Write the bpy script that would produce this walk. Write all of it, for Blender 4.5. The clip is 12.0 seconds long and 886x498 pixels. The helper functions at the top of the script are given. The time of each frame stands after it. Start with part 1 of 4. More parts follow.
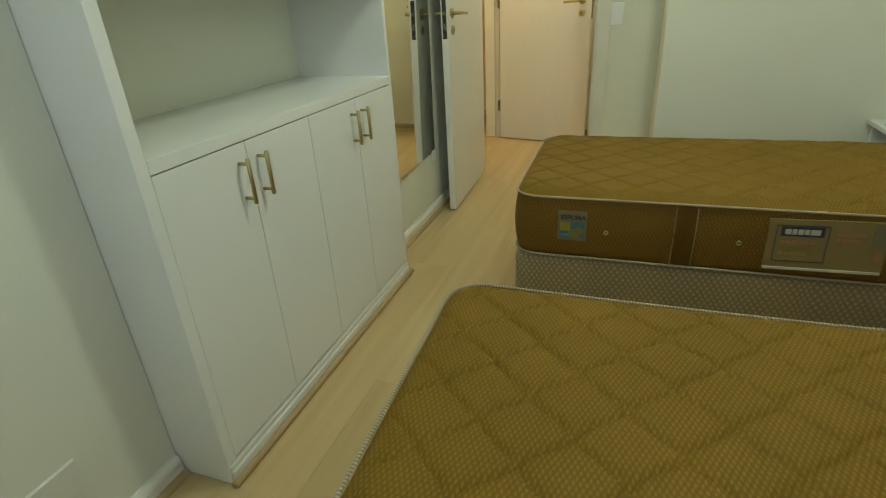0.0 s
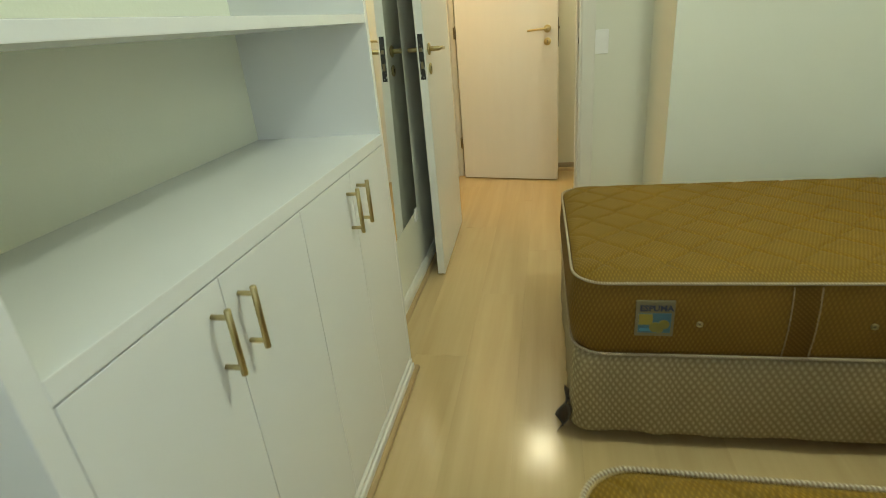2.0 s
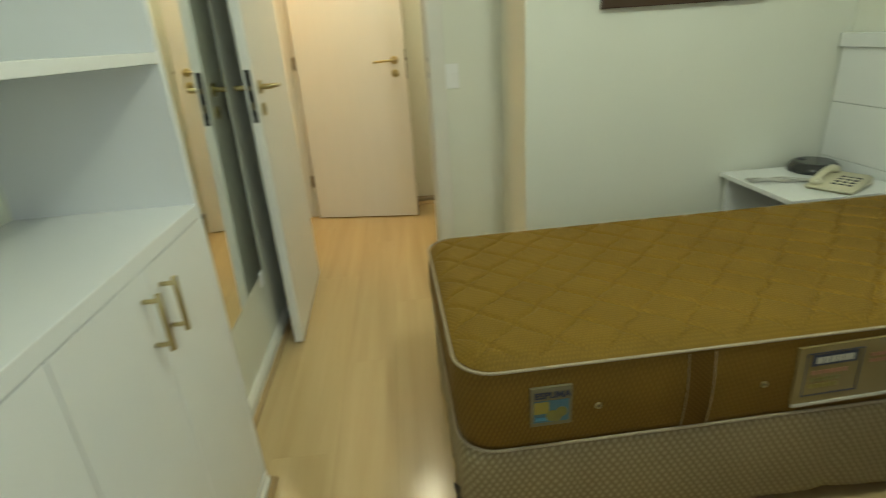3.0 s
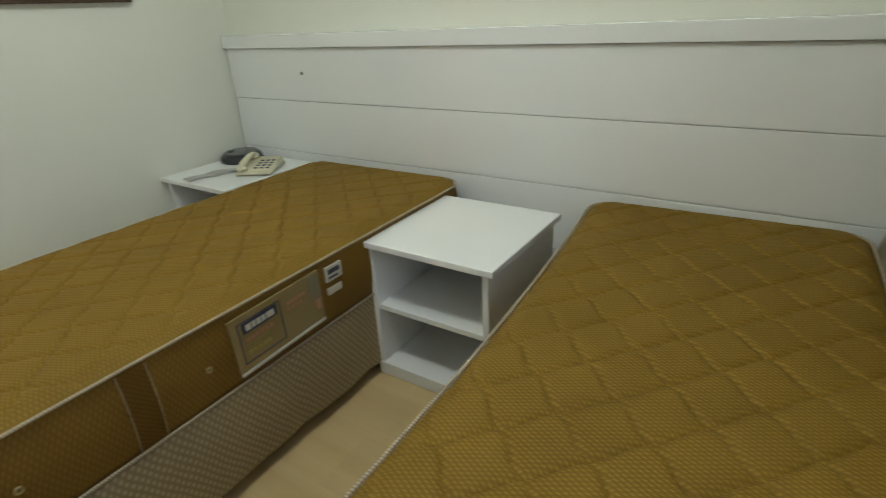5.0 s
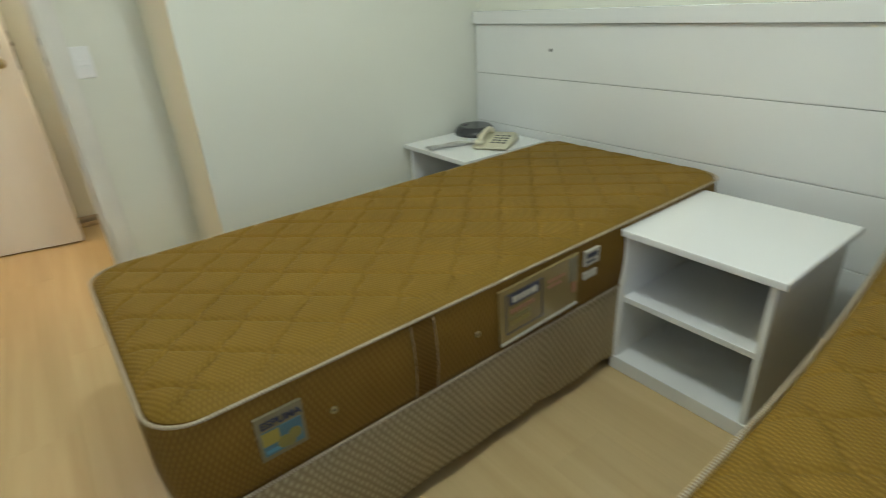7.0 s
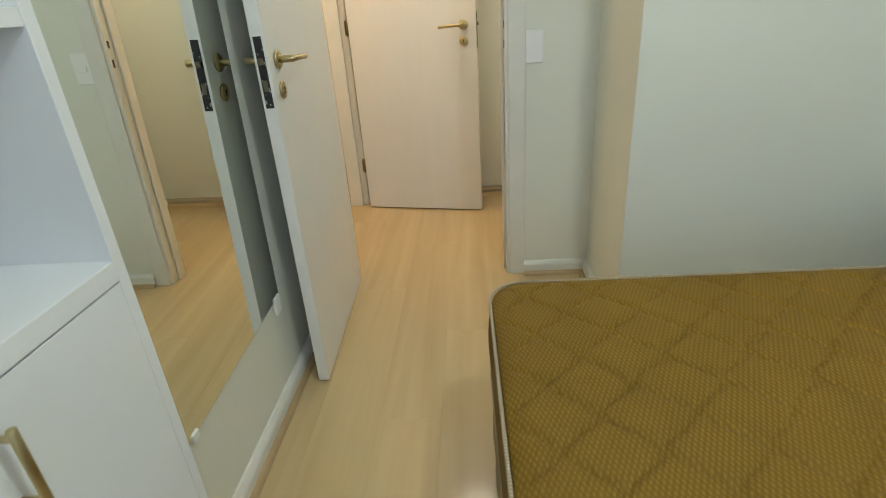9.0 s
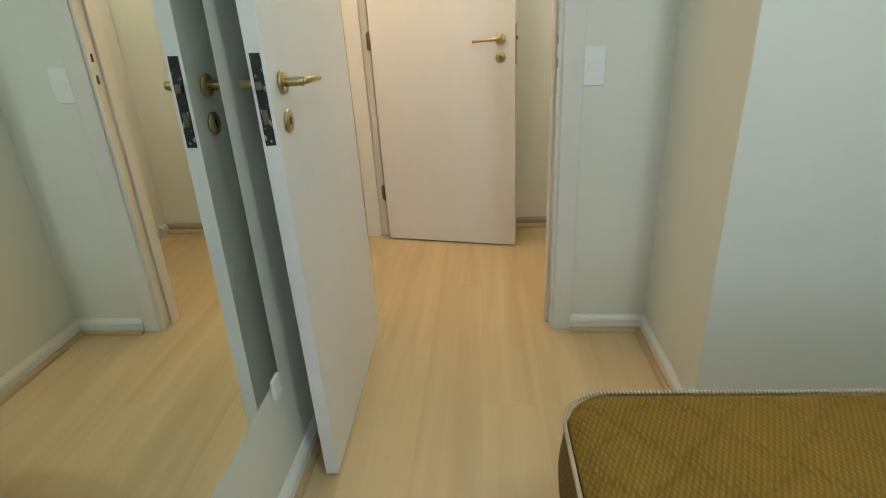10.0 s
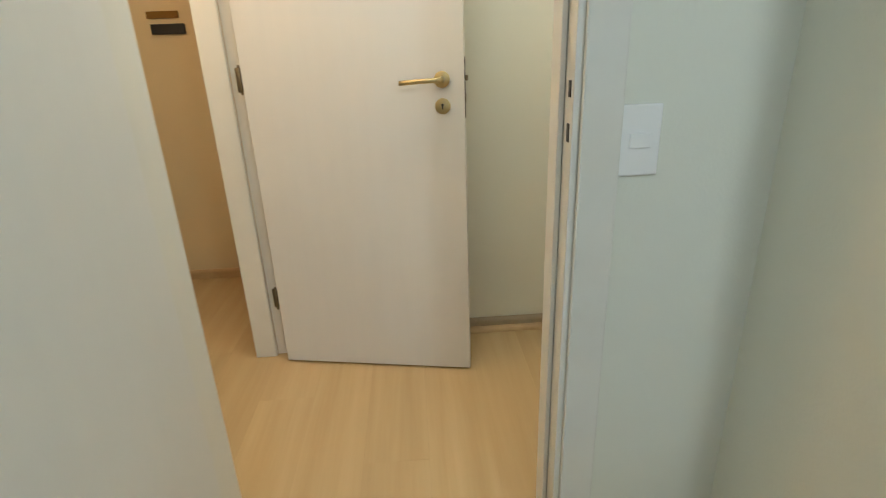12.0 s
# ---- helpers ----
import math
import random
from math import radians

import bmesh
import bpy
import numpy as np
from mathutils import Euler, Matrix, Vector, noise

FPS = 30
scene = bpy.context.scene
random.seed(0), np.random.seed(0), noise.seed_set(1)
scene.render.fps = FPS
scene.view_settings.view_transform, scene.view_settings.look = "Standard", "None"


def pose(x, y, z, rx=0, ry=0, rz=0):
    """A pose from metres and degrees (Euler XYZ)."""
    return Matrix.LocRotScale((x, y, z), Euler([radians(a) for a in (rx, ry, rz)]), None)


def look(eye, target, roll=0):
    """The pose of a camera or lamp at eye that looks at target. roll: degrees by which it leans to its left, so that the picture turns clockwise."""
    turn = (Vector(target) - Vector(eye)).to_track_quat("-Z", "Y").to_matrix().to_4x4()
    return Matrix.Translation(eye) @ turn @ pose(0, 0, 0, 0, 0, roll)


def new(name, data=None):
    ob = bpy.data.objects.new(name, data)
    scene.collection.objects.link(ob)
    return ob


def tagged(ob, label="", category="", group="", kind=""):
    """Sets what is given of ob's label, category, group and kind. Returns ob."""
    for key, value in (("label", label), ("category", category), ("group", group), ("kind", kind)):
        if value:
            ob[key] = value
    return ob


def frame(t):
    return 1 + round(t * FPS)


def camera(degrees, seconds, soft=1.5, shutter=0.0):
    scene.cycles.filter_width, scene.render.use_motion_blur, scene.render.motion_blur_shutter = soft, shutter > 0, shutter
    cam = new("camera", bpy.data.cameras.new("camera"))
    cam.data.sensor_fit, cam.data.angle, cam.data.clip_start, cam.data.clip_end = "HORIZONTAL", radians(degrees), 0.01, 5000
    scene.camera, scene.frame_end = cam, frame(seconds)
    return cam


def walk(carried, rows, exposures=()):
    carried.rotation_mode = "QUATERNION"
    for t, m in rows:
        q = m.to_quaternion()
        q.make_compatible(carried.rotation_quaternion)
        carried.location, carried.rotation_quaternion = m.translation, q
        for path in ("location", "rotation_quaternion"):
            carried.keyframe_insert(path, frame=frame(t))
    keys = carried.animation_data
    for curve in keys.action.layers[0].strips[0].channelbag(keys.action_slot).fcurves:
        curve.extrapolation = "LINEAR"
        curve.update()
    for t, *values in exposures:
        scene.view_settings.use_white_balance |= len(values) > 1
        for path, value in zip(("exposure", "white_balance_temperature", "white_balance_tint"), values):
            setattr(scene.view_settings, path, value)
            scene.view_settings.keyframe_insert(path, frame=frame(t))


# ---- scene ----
cam = camera(80.4, 12.0, 0.9, 0.4)
PATH = [
    (0, (0.87, 0.411, 1.096), (0.243, 2.102, 0.232), -3.3),
    (0.5, (0.799, 0.487, 1.12), (0.123, 2.157, 0.252), -3.3),
    (1, (0.672, 0.594, 1.136), (0.18, 2.345, 0.304), -4.0),
    (1.5, (0.553, 0.694, 1.128), (0.153, 2.477, 0.314), -4.7),
    (2, (0.472, 0.821, 1.124), (0.079, 2.615, 0.33), -5.2),
    (2.5, (0.427, 0.999, 1.152), (0.142, 2.83, 0.399), -4.8),
    (3, (0.464, 1.118, 1.155), (0.587, 2.965, 0.398), -4.0),
    (3.5, (0.508, 1.221, 1.133), (1.117, 2.953, 0.34), -4.2),
    (3.7, (0.553, 1.237, 1.092), (1.344, 2.911, 0.328), -4.5),
    (5.3, (0.727, 0.981, 1.114), (2.309, 1.878, 0.282), -2.4),
    (5.5, (0.735, 0.985, 1.102), (2.35, 1.83, 0.278), -2.1),
    (6, (0.718, 1.002, 1.101), (2.296, 1.9, 0.263), -2.6),
    (6.5, (0.639, 1.105, 1.106), (2.017, 2.269, 0.243), -3.1),
    (7, (0.549, 1.223, 1.107), (1.616, 2.682, 0.252), -3.3),
    (7.5, (0.54, 1.317, 1.117), (1.208, 3.015, 0.299), -3.4),
    (7.7, (0.537, 1.365, 1.138), (1.02, 3.13, 0.332), -3.3),
    (9.3, (0.46, 1.767, 1.133), (0.319, 3.571, 0.282), -4.0),
    (9.5, (0.431, 1.854, 1.142), (0.307, 3.667, 0.307), -3.7),
    (10, (0.404, 2.019, 1.129), (0.229, 3.84, 0.321), -3.3),
    (10.5, (0.394, 2.258, 1.137), (0.166, 4.066, 0.313), -2.5),
    (11, (0.377, 2.508, 1.139), (0.188, 4.329, 0.333), -2.0),
    (11.5, (0.352, 2.767, 1.135), (0.307, 4.619, 0.381), -2.3),
    (12, (0.373, 2.942, 1.118), (0.468, 4.805, 0.397), -2.2),
]
EXPOSURES = [
    (0, -0.60, 7000, -2),
    (0.5, -0.46, 7000, -2),
    (2, -0.28, 6950, -1),
    (3.5, -0.45, 6650, 2),
    (5.5, -0.38, 6150, 17),
    (7, -0.20, 6100, 12),
    (9.5, -0.29, 5800, 14),
    (10, -0.30, 5700, 14),
    (12, -0.34, 5500, 13),
]
walk(cam, [(t, look(eye, target, roll)) for t, eye, target, roll in PATH], EXPOSURES)

# ---- world and lights ----
world = bpy.data.worlds.new("world")
scene.world = world
world.use_nodes = True
wn = world.node_tree
sky = wn.nodes.new("ShaderNodeTexSky")
sky.sky_type = 'NISHITA'
sky.sun_disc = False
sky.sun_elevation = radians(35)
sky.sun_rotation = radians(200)
wn.nodes["Background"].inputs["Strength"].default_value = 0.1
wn.links.new(sky.outputs["Color"], wn.nodes["Background"].inputs["Color"])


def lamp(name, kind, energy, colour, m, size=0.3, size_y=0.3, radius=0.1):
    data = bpy.data.lights.new(name, kind)
    data.energy, data.color = energy, colour
    if kind == 'AREA':
        data.shape, data.size, data.size_y = 'RECTANGLE', size, size_y
    elif kind == 'POINT':
        data.shadow_soft_size = radius
    ob = new(name, data)
    ob.matrix_world = m
    return ob


LAMP_POS = (1.14, 1.84)
HALL_LAMP = (0.44, 4.26)
lamp("ceiling_lamp_light", 'POINT', 43, (0.90, 1.0, 0.90), pose(LAMP_POS[0], LAMP_POS[1], 2.27), radius=0.09)
lamp("hall_lamp_light", 'POINT', 18, (1.0, 0.93, 0.72), pose(HALL_LAMP[0], HALL_LAMP[1], 2.24), radius=0.08)
lamp("end_room_lamp_light", 'POINT', 17, (1.0, 0.57, 0.25), pose(-0.44, 4.36, 2.20), radius=0.08)
lamp("window_daylight", 'AREA', 8.5, (0.68, 0.80, 1.0), look((1.0, -0.10, 1.5), (1.0, 2.0, 1.1)), 1.5, 1.2)


# ---- materials ----
def nodes_of(name):
    m = bpy.data.materials.new(name)
    m.use_nodes = True
    return m, m.node_tree.nodes, m.node_tree.links, m.node_tree.nodes["Principled BSDF"]


def surface(name, colour, rough=0.5, metal=0.0, vary=0.08, scale=6.0, grain=60.0, bump=0.05, spec=0.5, stretch=(1, 1, 1), rough_vary=0.1):
    """Paint, metal, plastic: two scales of variation in colour, gloss and relief."""
    m, n, l, b = nodes_of(name)
    tc = n.new("ShaderNodeTexCoord")
    mp = n.new("ShaderNodeMapping")
    mp.inputs["Scale"].default_value = stretch
    l.new(tc.outputs["Object"], mp.inputs["Vector"])
    big, small = n.new("ShaderNodeTexNoise"), n.new("ShaderNodeTexNoise")
    big.inputs["Scale"].default_value, small.inputs["Scale"].default_value = scale, grain
    big.inputs["Detail"].default_value = 4
    l.new(mp.outputs["Vector"], big.inputs["Vector"])
    l.new(mp.outputs["Vector"], small.inputs["Vector"])
    ramp = n.new("ShaderNodeMixRGB")
    ramp.inputs[1].default_value = (*[c * (1 - vary) for c in colour], 1)
    ramp.inputs[2].default_value = (*[min(1, c * (1 + vary)) for c in colour], 1)
    l.new(big.outputs["Fac"], ramp.inputs[0])
    l.new(ramp.outputs["Color"], b.inputs["Base Color"])
    mr = n.new("ShaderNodeMapRange")
    mr.inputs["To Min"].default_value, mr.inputs["To Max"].default_value = rough * (1 - rough_vary), rough * (1 + rough_vary)
    l.new(big.outputs["Fac"], mr.inputs["Value"])
    l.new(mr.outputs["Result"], b.inputs["Roughness"])
    b.inputs["Metallic"].default_value = metal
    b.inputs["Specular IOR Level"].default_value = spec
    bp = n.new("ShaderNodeBump")
    bp.inputs["Strength"].default_value, bp.inputs["Distance"].default_value = bump, 0.004
    l.new(small.outputs["Fac"], bp.inputs["Height"])
    l.new(bp.outputs["Normal"], b.inputs["Normal"])
    return m


M_WALL = surface("wall_paint", (0.785, 0.79, 0.695), 0.55, vary=0.025, scale=2.5, grain=140, bump=0.10, spec=0.3)
# Cream lightened past the wall paint, standing in for light missing in the niche.
M_NICHE_LIFT = surface("lightened_niche_cream", (0.87, 0.885, 0.75), 0.5, vary=0.025, scale=2.5, grain=140, bump=0.08, spec=0.3)
M_CEIL = surface("ceiling_paint", (0.80, 0.80, 0.76), 0.8, vary=0.02, scale=2, grain=120, bump=0.08)
M_WHITE = surface("white_lacquer", (0.83, 0.84, 0.825), 0.24, vary=0.02, scale=3, grain=220, bump=0.03)
M_TRIM = surface("white_trim_paint", (0.78, 0.765, 0.695), 0.42, vary=0.05, scale=9, grain=120, bump=0.06)
M_DOOR = surface("door_laminate", (0.77, 0.76, 0.72), 0.38, vary=0.03, scale=5, grain=60, bump=0.03, stretch=(4, 4, 0.5))
M_BRASS = surface("satin_brass", (0.50, 0.415, 0.215), 0.34, 1.0, vary=0.10, scale=40, grain=300, bump=0.02)
M_STEEL = surface("dark_lock_steel", (0.06, 0.055, 0.05), 0.45, 0.7, vary=0.5, scale=60, grain=220, bump=0.2)


def worn_plate():
    """Blackened steel with old white paint left on it in ragged flecks."""
    m = surface("worn_lock_steel", (0.045, 0.042, 0.038), 0.4, 0.6, vary=0.4, scale=60, grain=220, bump=0.2)
    n, l = m.node_tree.nodes, m.node_tree.links
    b = n["Principled BSDF"]
    old = b.inputs["Base Color"].links[0].from_socket
    tc, nz = n.new("ShaderNodeTexCoord"), n.new("ShaderNodeTexNoise")
    nz.inputs["Scale"].default_value, nz.inputs["Detail"].default_value = 75, 6
    l.new(tc.outputs["Object"], nz.inputs["Vector"])
    r = n.new("ShaderNodeValToRGB")
    r.color_ramp.elements[0].position, r.color_ramp.elements[1].position = 0.57, 0.66
    l.new(nz.outputs["Fac"], r.inputs["Fac"])
    mix = n.new("ShaderNodeMixRGB")
    l.new(r.outputs["Color"], mix.inputs[0])
    l.new(old, mix.inputs[1])
    mix.inputs[2].default_value = (0.36, 0.36, 0.33, 1)
    l.new(mix.outputs["Color"], b.inputs["Base Color"])
    inv = n.new("ShaderNodeMath")
    inv.operation = 'MULTIPLY_ADD'
    inv.inputs[1].default_value, inv.inputs[2].default_value = -0.6, 0.6
    l.new(r.outputs["Color"], inv.inputs[0])
    l.new(inv.outputs[0], b.inputs["Metallic"])
    return m


M_LOCK = worn_plate()
M_HINGE = surface("hinge_metal", (0.22, 0.18, 0.11), 0.45, 0.9, vary=0.3, scale=60, grain=220, bump=0.1)
M_BATTEN = surface("quarter_round_wood", (0.48, 0.34, 0.17), 0.45, vary=0.18, scale=7, grain=80, bump=0.08, stretch=(3, 3, 3))
M_BROWNBASE = surface("hall_skirting_vinyl", (0.36, 0.30, 0.20), 0.5, vary=0.12, scale=8, grain=90)
M_GAP = surface("shadow_gap_dark", (0.03, 0.028, 0.025), 0.9)
M_PLASTIC = surface("white_switch_plastic", (0.90, 0.90, 0.88), 0.35, vary=0.01, scale=20)
M_CREAM = surface("cream_phone_plastic", (0.66, 0.62, 0.45), 0.4, vary=0.04, scale=15)
M_KEY = surface("dark_phone_keys", (0.05, 0.05, 0.055), 0.5)
M_GREYDEV = surface("smoked_grey_plastic", (0.03, 0.03, 0.032), 0.16, vary=0.2, scale=12)
M_DARKDEV = surface("black_plastic", (0.015, 0.015, 0.015), 0.3)
M_CORD = surface("grey_cord", (0.45, 0.44, 0.40), 0.55)
M_LABELP = surface("yellowed_label_paper", (0.265, 0.195, 0.080), 0.16, vary=0.08, scale=18)
M_EDGING = surface("pale_strap_edging", (0.36, 0.26, 0.14), 0.6, vary=0.2, scale=60)
M_INK = surface("dark_label_ink", (0.03, 0.035, 0.06), 0.4)
M_INKR = surface("faded_red_ink", (0.36, 0.16, 0.08), 0.5)
M_WHITEINK = surface("white_label_paper", (0.52, 0.49, 0.40), 0.4)
M_BLUEINK = surface("blue_label_ink", (0.06, 0.135, 0.17), 0.3)
M_GREENINK = surface("yellow_green_label_ink", (0.28, 0.22, 0.04), 0.35)
M_PALECARD = surface("pale_label_edge", (0.21, 0.175, 0.10), 0.25, vary=0.1, scale=30)
M_OLIVEINK = surface("olive_label_ink", (0.20, 0.17, 0.04), 0.3)
M_TEALINK = surface("teal_label_ink", (0.07, 0.22, 0.32), 0.3)
M_FRAMEWOOD = surface("dark_frame_wood", (0.06, 0.03, 0.015), 0.4, vary=0.2)
M_CANVAS = surface("painted_canvas", (0.45, 0.40, 0.30), 0.8, vary=0.3, scale=5)
M_ALU = surface("window_aluminium", (0.55, 0.55, 0.55), 0.4, 0.8)
M_FEET = surface("black_bed_foot", (0.02, 0.02, 0.02), 0.5)


def mirror_mat():
    m, n, l, b = nodes_of("mirror_silver")
    b.inputs["Base Color"].default_value = (0.83, 0.86, 0.80, 1)
    b.inputs["Metallic"].default_value = 1
    b.inputs["Roughness"].default_value = 0.015
    return m


def glass_mat():
    m, n, l, b = nodes_of("window_glass")
    b.inputs["Base Color"].default_value = (1, 1, 1, 1)
    b.inputs["Roughness"].default_value = 0.02
    b.inputs["Transmission Weight"].default_value = 1
    return m


def glow_mat(name, colour, strength):
    m, n, l, b = nodes_of(name)
    b.inputs["Base Color"].default_value = (*colour, 1)
    b.inputs["Emission Color"].default_value = (*colour, 1)
    b.inputs["Emission Strength"].default_value = strength
    return m


M_MIRROR, M_GLASS = mirror_mat(), glass_mat()


def laminate():
    m, n, l, b = nodes_of("maple_laminate")
    geo, info = n.new("ShaderNodeNewGeometry"), n.new("ShaderNodeObjectInfo")
    off = n.new("ShaderNodeVectorMath")
    off.operation = 'MULTIPLY_ADD'
    l.new(info.outputs["Random"], off.inputs[0])
    off.inputs[1].default_value = (7, 13, 0)
    l.new(geo.outputs["Position"], off.inputs[2])
    mp = n.new("ShaderNodeMapping")
    mp.inputs["Scale"].default_value = (11, 0.5, 1)
    l.new(off.outputs["Vector"], mp.inputs["Vector"])
    g1, g2, g3 = n.new("ShaderNodeTexNoise"), n.new("ShaderNodeTexNoise"), n.new("ShaderNodeTexNoise")
    g1.inputs["Scale"].default_value, g1.inputs["Detail"].default_value, g1.inputs["Distortion"].default_value = 1.6, 4, 0.3
    g2.inputs["Scale"].default_value, g2.inputs["Detail"].default_value = 9, 4
    g3.inputs["Scale"].default_value = 2.2
    for g in (g1, g2):
        l.new(mp.outputs["Vector"], g.inputs["Vector"])
    l.new(off.outputs["Vector"], g3.inputs["Vector"])
    r = n.new("ShaderNodeValToRGB")
    r.color_ramp.elements[0].position, r.color_ramp.elements[0].color = 0.30, (0.510, 0.372, 0.182, 1)
    r.color_ramp.elements[1].position, r.color_ramp.elements[1].color = 0.72, (0.600, 0.452, 0.238, 1)
    mix = n.new("ShaderNodeMath")
    mix.operation = 'MULTIPLY_ADD'
    mix.inputs[1].default_value = 0.16
    l.new(g2.outputs["Fac"], mix.inputs[0])
    mul = n.new("ShaderNodeMath")
    mul.operation = 'MULTIPLY'
    mul.inputs[1].default_value = 0.84
    l.new(g1.outputs["Fac"], mul.inputs[0])
    l.new(mul.outputs[0], mix.inputs[2])
    l.new(mix.outputs[0], r.inputs["Fac"])
    hsv = n.new("ShaderNodeHueSaturation")
    v = n.new("ShaderNodeMapRange")
    v.inputs["To Min"].default_value, v.inputs["To Max"].default_value = 0.965, 1.03
    l.new(info.outputs["Random"], v.inputs["Value"])
    l.new(v.outputs["Result"], hsv.inputs["Value"])
    l.new(r.outputs["Color"], hsv.inputs["Color"])
    l.new(hsv.outputs["Color"], b.inputs["Base Color"])
    rr = n.new("ShaderNodeMapRange")
    rr.inputs["To Min"].default_value, rr.inputs["To Max"].default_value = 0.14, 0.20
    l.new(g3.outputs["Fac"], rr.inputs["Value"])
    l.new(rr.outputs["Result"], b.inputs["Roughness"])
    b.inputs["Specular IOR Level"].default_value = 0.42
    bp = n.new("ShaderNodeBump")
    bp.inputs["Strength"].default_value, bp.inputs["Distance"].default_value = 0.06, 0.002
    l.new(g2.outputs["Fac"], bp.inputs["Height"])
    l.new(bp.outputs["Normal"], b.inputs["Normal"])
    return m


M_FLOOR = laminate()


def weave(name, dark, light, freq_a, freq_b, angle, rough=0.75, strength=0.5, dist=0.002, sheen=0.15, spec=0.3, rib=0.0):
    """Woven cloth: two crossed bands give small cells in colour and relief, with larger wear over them."""
    m, n, l, b = nodes_of(name)
    tc = n.new("ShaderNodeTexCoord")
    outs = []
    for k, (f, a) in enumerate(((freq_a, angle), (freq_b, -angle))):
        mp = n.new("ShaderNodeMapping")
        mp.inputs["Rotation"].default_value = (0, 0, radians(a))
        l.new(tc.outputs["UV"], mp.inputs["Vector"])
        w = n.new("ShaderNodeTexWave")
        w.inputs["Scale"].default_value = f
        w.inputs["Distortion"].default_value = 0.6
        w.inputs["Detail"].default_value = 1
        w.inputs["Detail Scale"].default_value = 2
        l.new(mp.outputs["Vector"], w.inputs["Vector"])
        outs.append(w)
    mul = n.new("ShaderNodeMath")
    mul.operation = 'MULTIPLY'
    l.new(outs[0].outputs["Fac"], mul.inputs[0])
    lift = n.new("ShaderNodeMapRange")
    lift.inputs["To Min"].default_value, lift.inputs["To Max"].default_value = rib, 1.0
    l.new(outs[1].outputs["Fac"], lift.inputs["Value"])
    l.new(lift.outputs["Result"], mul.inputs[1])
    big = n.new("ShaderNodeTexNoise")
    big.inputs["Scale"].default_value, big.inputs["Detail"].default_value = 5, 5
    l.new(tc.outputs["UV"], big.inputs["Vector"])
    mix = n.new("ShaderNodeMixRGB")
    mix.inputs[1].default_value, mix.inputs[2].default_value = (*dark, 1), (*light, 1)
    l.new(mul.outputs[0], mix.inputs[0])
    hsv = n.new("ShaderNodeHueSaturation")
    v = n.new("ShaderNodeMapRange")
    v.inputs["To Min"].default_value, v.inputs["To Max"].default_value = 0.82, 1.18
    l.new(big.outputs["Fac"], v.inputs["Value"])
    l.new(v.outputs["Result"], hsv.inputs["Value"])
    l.new(mix.outputs["Color"], hsv.inputs["Color"])
    l.new(hsv.outputs["Color"], b.inputs["Base Color"])
    b.inputs["Roughness"].default_value = rough
    b.inputs["Sheen Weight"].default_value = sheen
    b.inputs["Specular IOR Level"].default_value = spec
    bp = n.new("ShaderNodeBump")
    bp.inputs["Strength"].default_value, bp.inputs["Distance"].default_value = strength, dist
    l.new(mul.outputs[0], bp.inputs["Height"])
    l.new(bp.outputs["Normal"], b.inputs["Normal"])
    return m


M_QUILT = weave("golden_quilted_damask", (0.162, 0.091, 0.010), (0.280, 0.170, 0.023), 39, 39, 26, 0.6, 0.5, 0.002, 0.0, 0.14, 0.2)
M_MSIDE = weave("brown_mattress_border", (0.148, 0.079, 0.012), (0.236, 0.134, 0.022), 34, 30, 24, 0.6, 0.5, 0.002, 0.0, 0.15, 0.25)
M_STRAP = weave("brown_handle_strap", (0.215, 0.112, 0.020), (0.300, 0.165, 0.032), 36, 36, 45, 0.6, 0.4, 0.002, 0.0, 0.15)
M_BOX = weave("beige_patterned_box_fabric", (0.278, 0.212, 0.105), (0.490, 0.402, 0.233), 21, 21, 34, 0.75, 0.6, 0.002, 0.05)
M_CURTAIN = weave("taupe_curtain_cloth", (0.40, 0.35, 0.215), (0.46, 0.405, 0.26), 150, 150, 45, 0.8, 0.15, 0.001)
M_FLAP = weave("brown_base_lining", (0.10, 0.072, 0.045), (0.16, 0.12, 0.08), 80, 80, 45, 0.9, 0.2, 0.001)


def rope_mat():
    m, n, l, b = nodes_of("striped_piping_cord")
    tc = n.new("ShaderNodeTexCoord")
    w = n.new("ShaderNodeTexWave")
    w.bands_direction = 'DIAGONAL'
    w.inputs["Scale"].default_value = 1.0
    l.new(tc.outputs["UV"], w.inputs["Vector"])
    r = n.new("ShaderNodeValToRGB")
    r.color_ramp.elements[0].position, r.color_ramp.elements[0].color = 0.30, (0.30, 0.22, 0.125, 1)
    r.color_ramp.elements[1].position, r.color_ramp.elements[1].color = 0.70, (0.51, 0.43, 0.30, 1)
    l.new(w.outputs["Fac"], r.inputs["Fac"])
    l.new(r.outputs["Color"], b.inputs["Base Color"])
    b.inputs["Roughness"].default_value = 0.7
    bp = n.new("ShaderNodeBump")
    bp.inputs["Strength"].default_value, bp.inputs["Distance"].default_value = 0.6, 0.002
    l.new(w.outputs["Fac"], bp.inputs["Height"])
    l.new(bp.outputs["Normal"], b.inputs["Normal"])
    return m


M_ROPE = rope_mat()


# ---- mesh helpers ----
def box(bm, x0, y0, z0, x1, y1, z1, bevel=0.0, seg=2):
    got = bmesh.ops.create_cube(bm, size=1)["verts"]
    for v in got:
        v.co = Vector((x0 + (v.co.x + 0.5) * (x1 - x0), y0 + (v.co.y + 0.5) * (y1 - y0), z0 + (v.co.z + 0.5) * (z1 - z0)))
    if bevel:
        edges = list({e for v in got for e in v.link_edges})
        bmesh.ops.bevel(bm, geom=edges, offset=bevel, segments=seg, affect='EDGES', profile=0.6)
    return bm


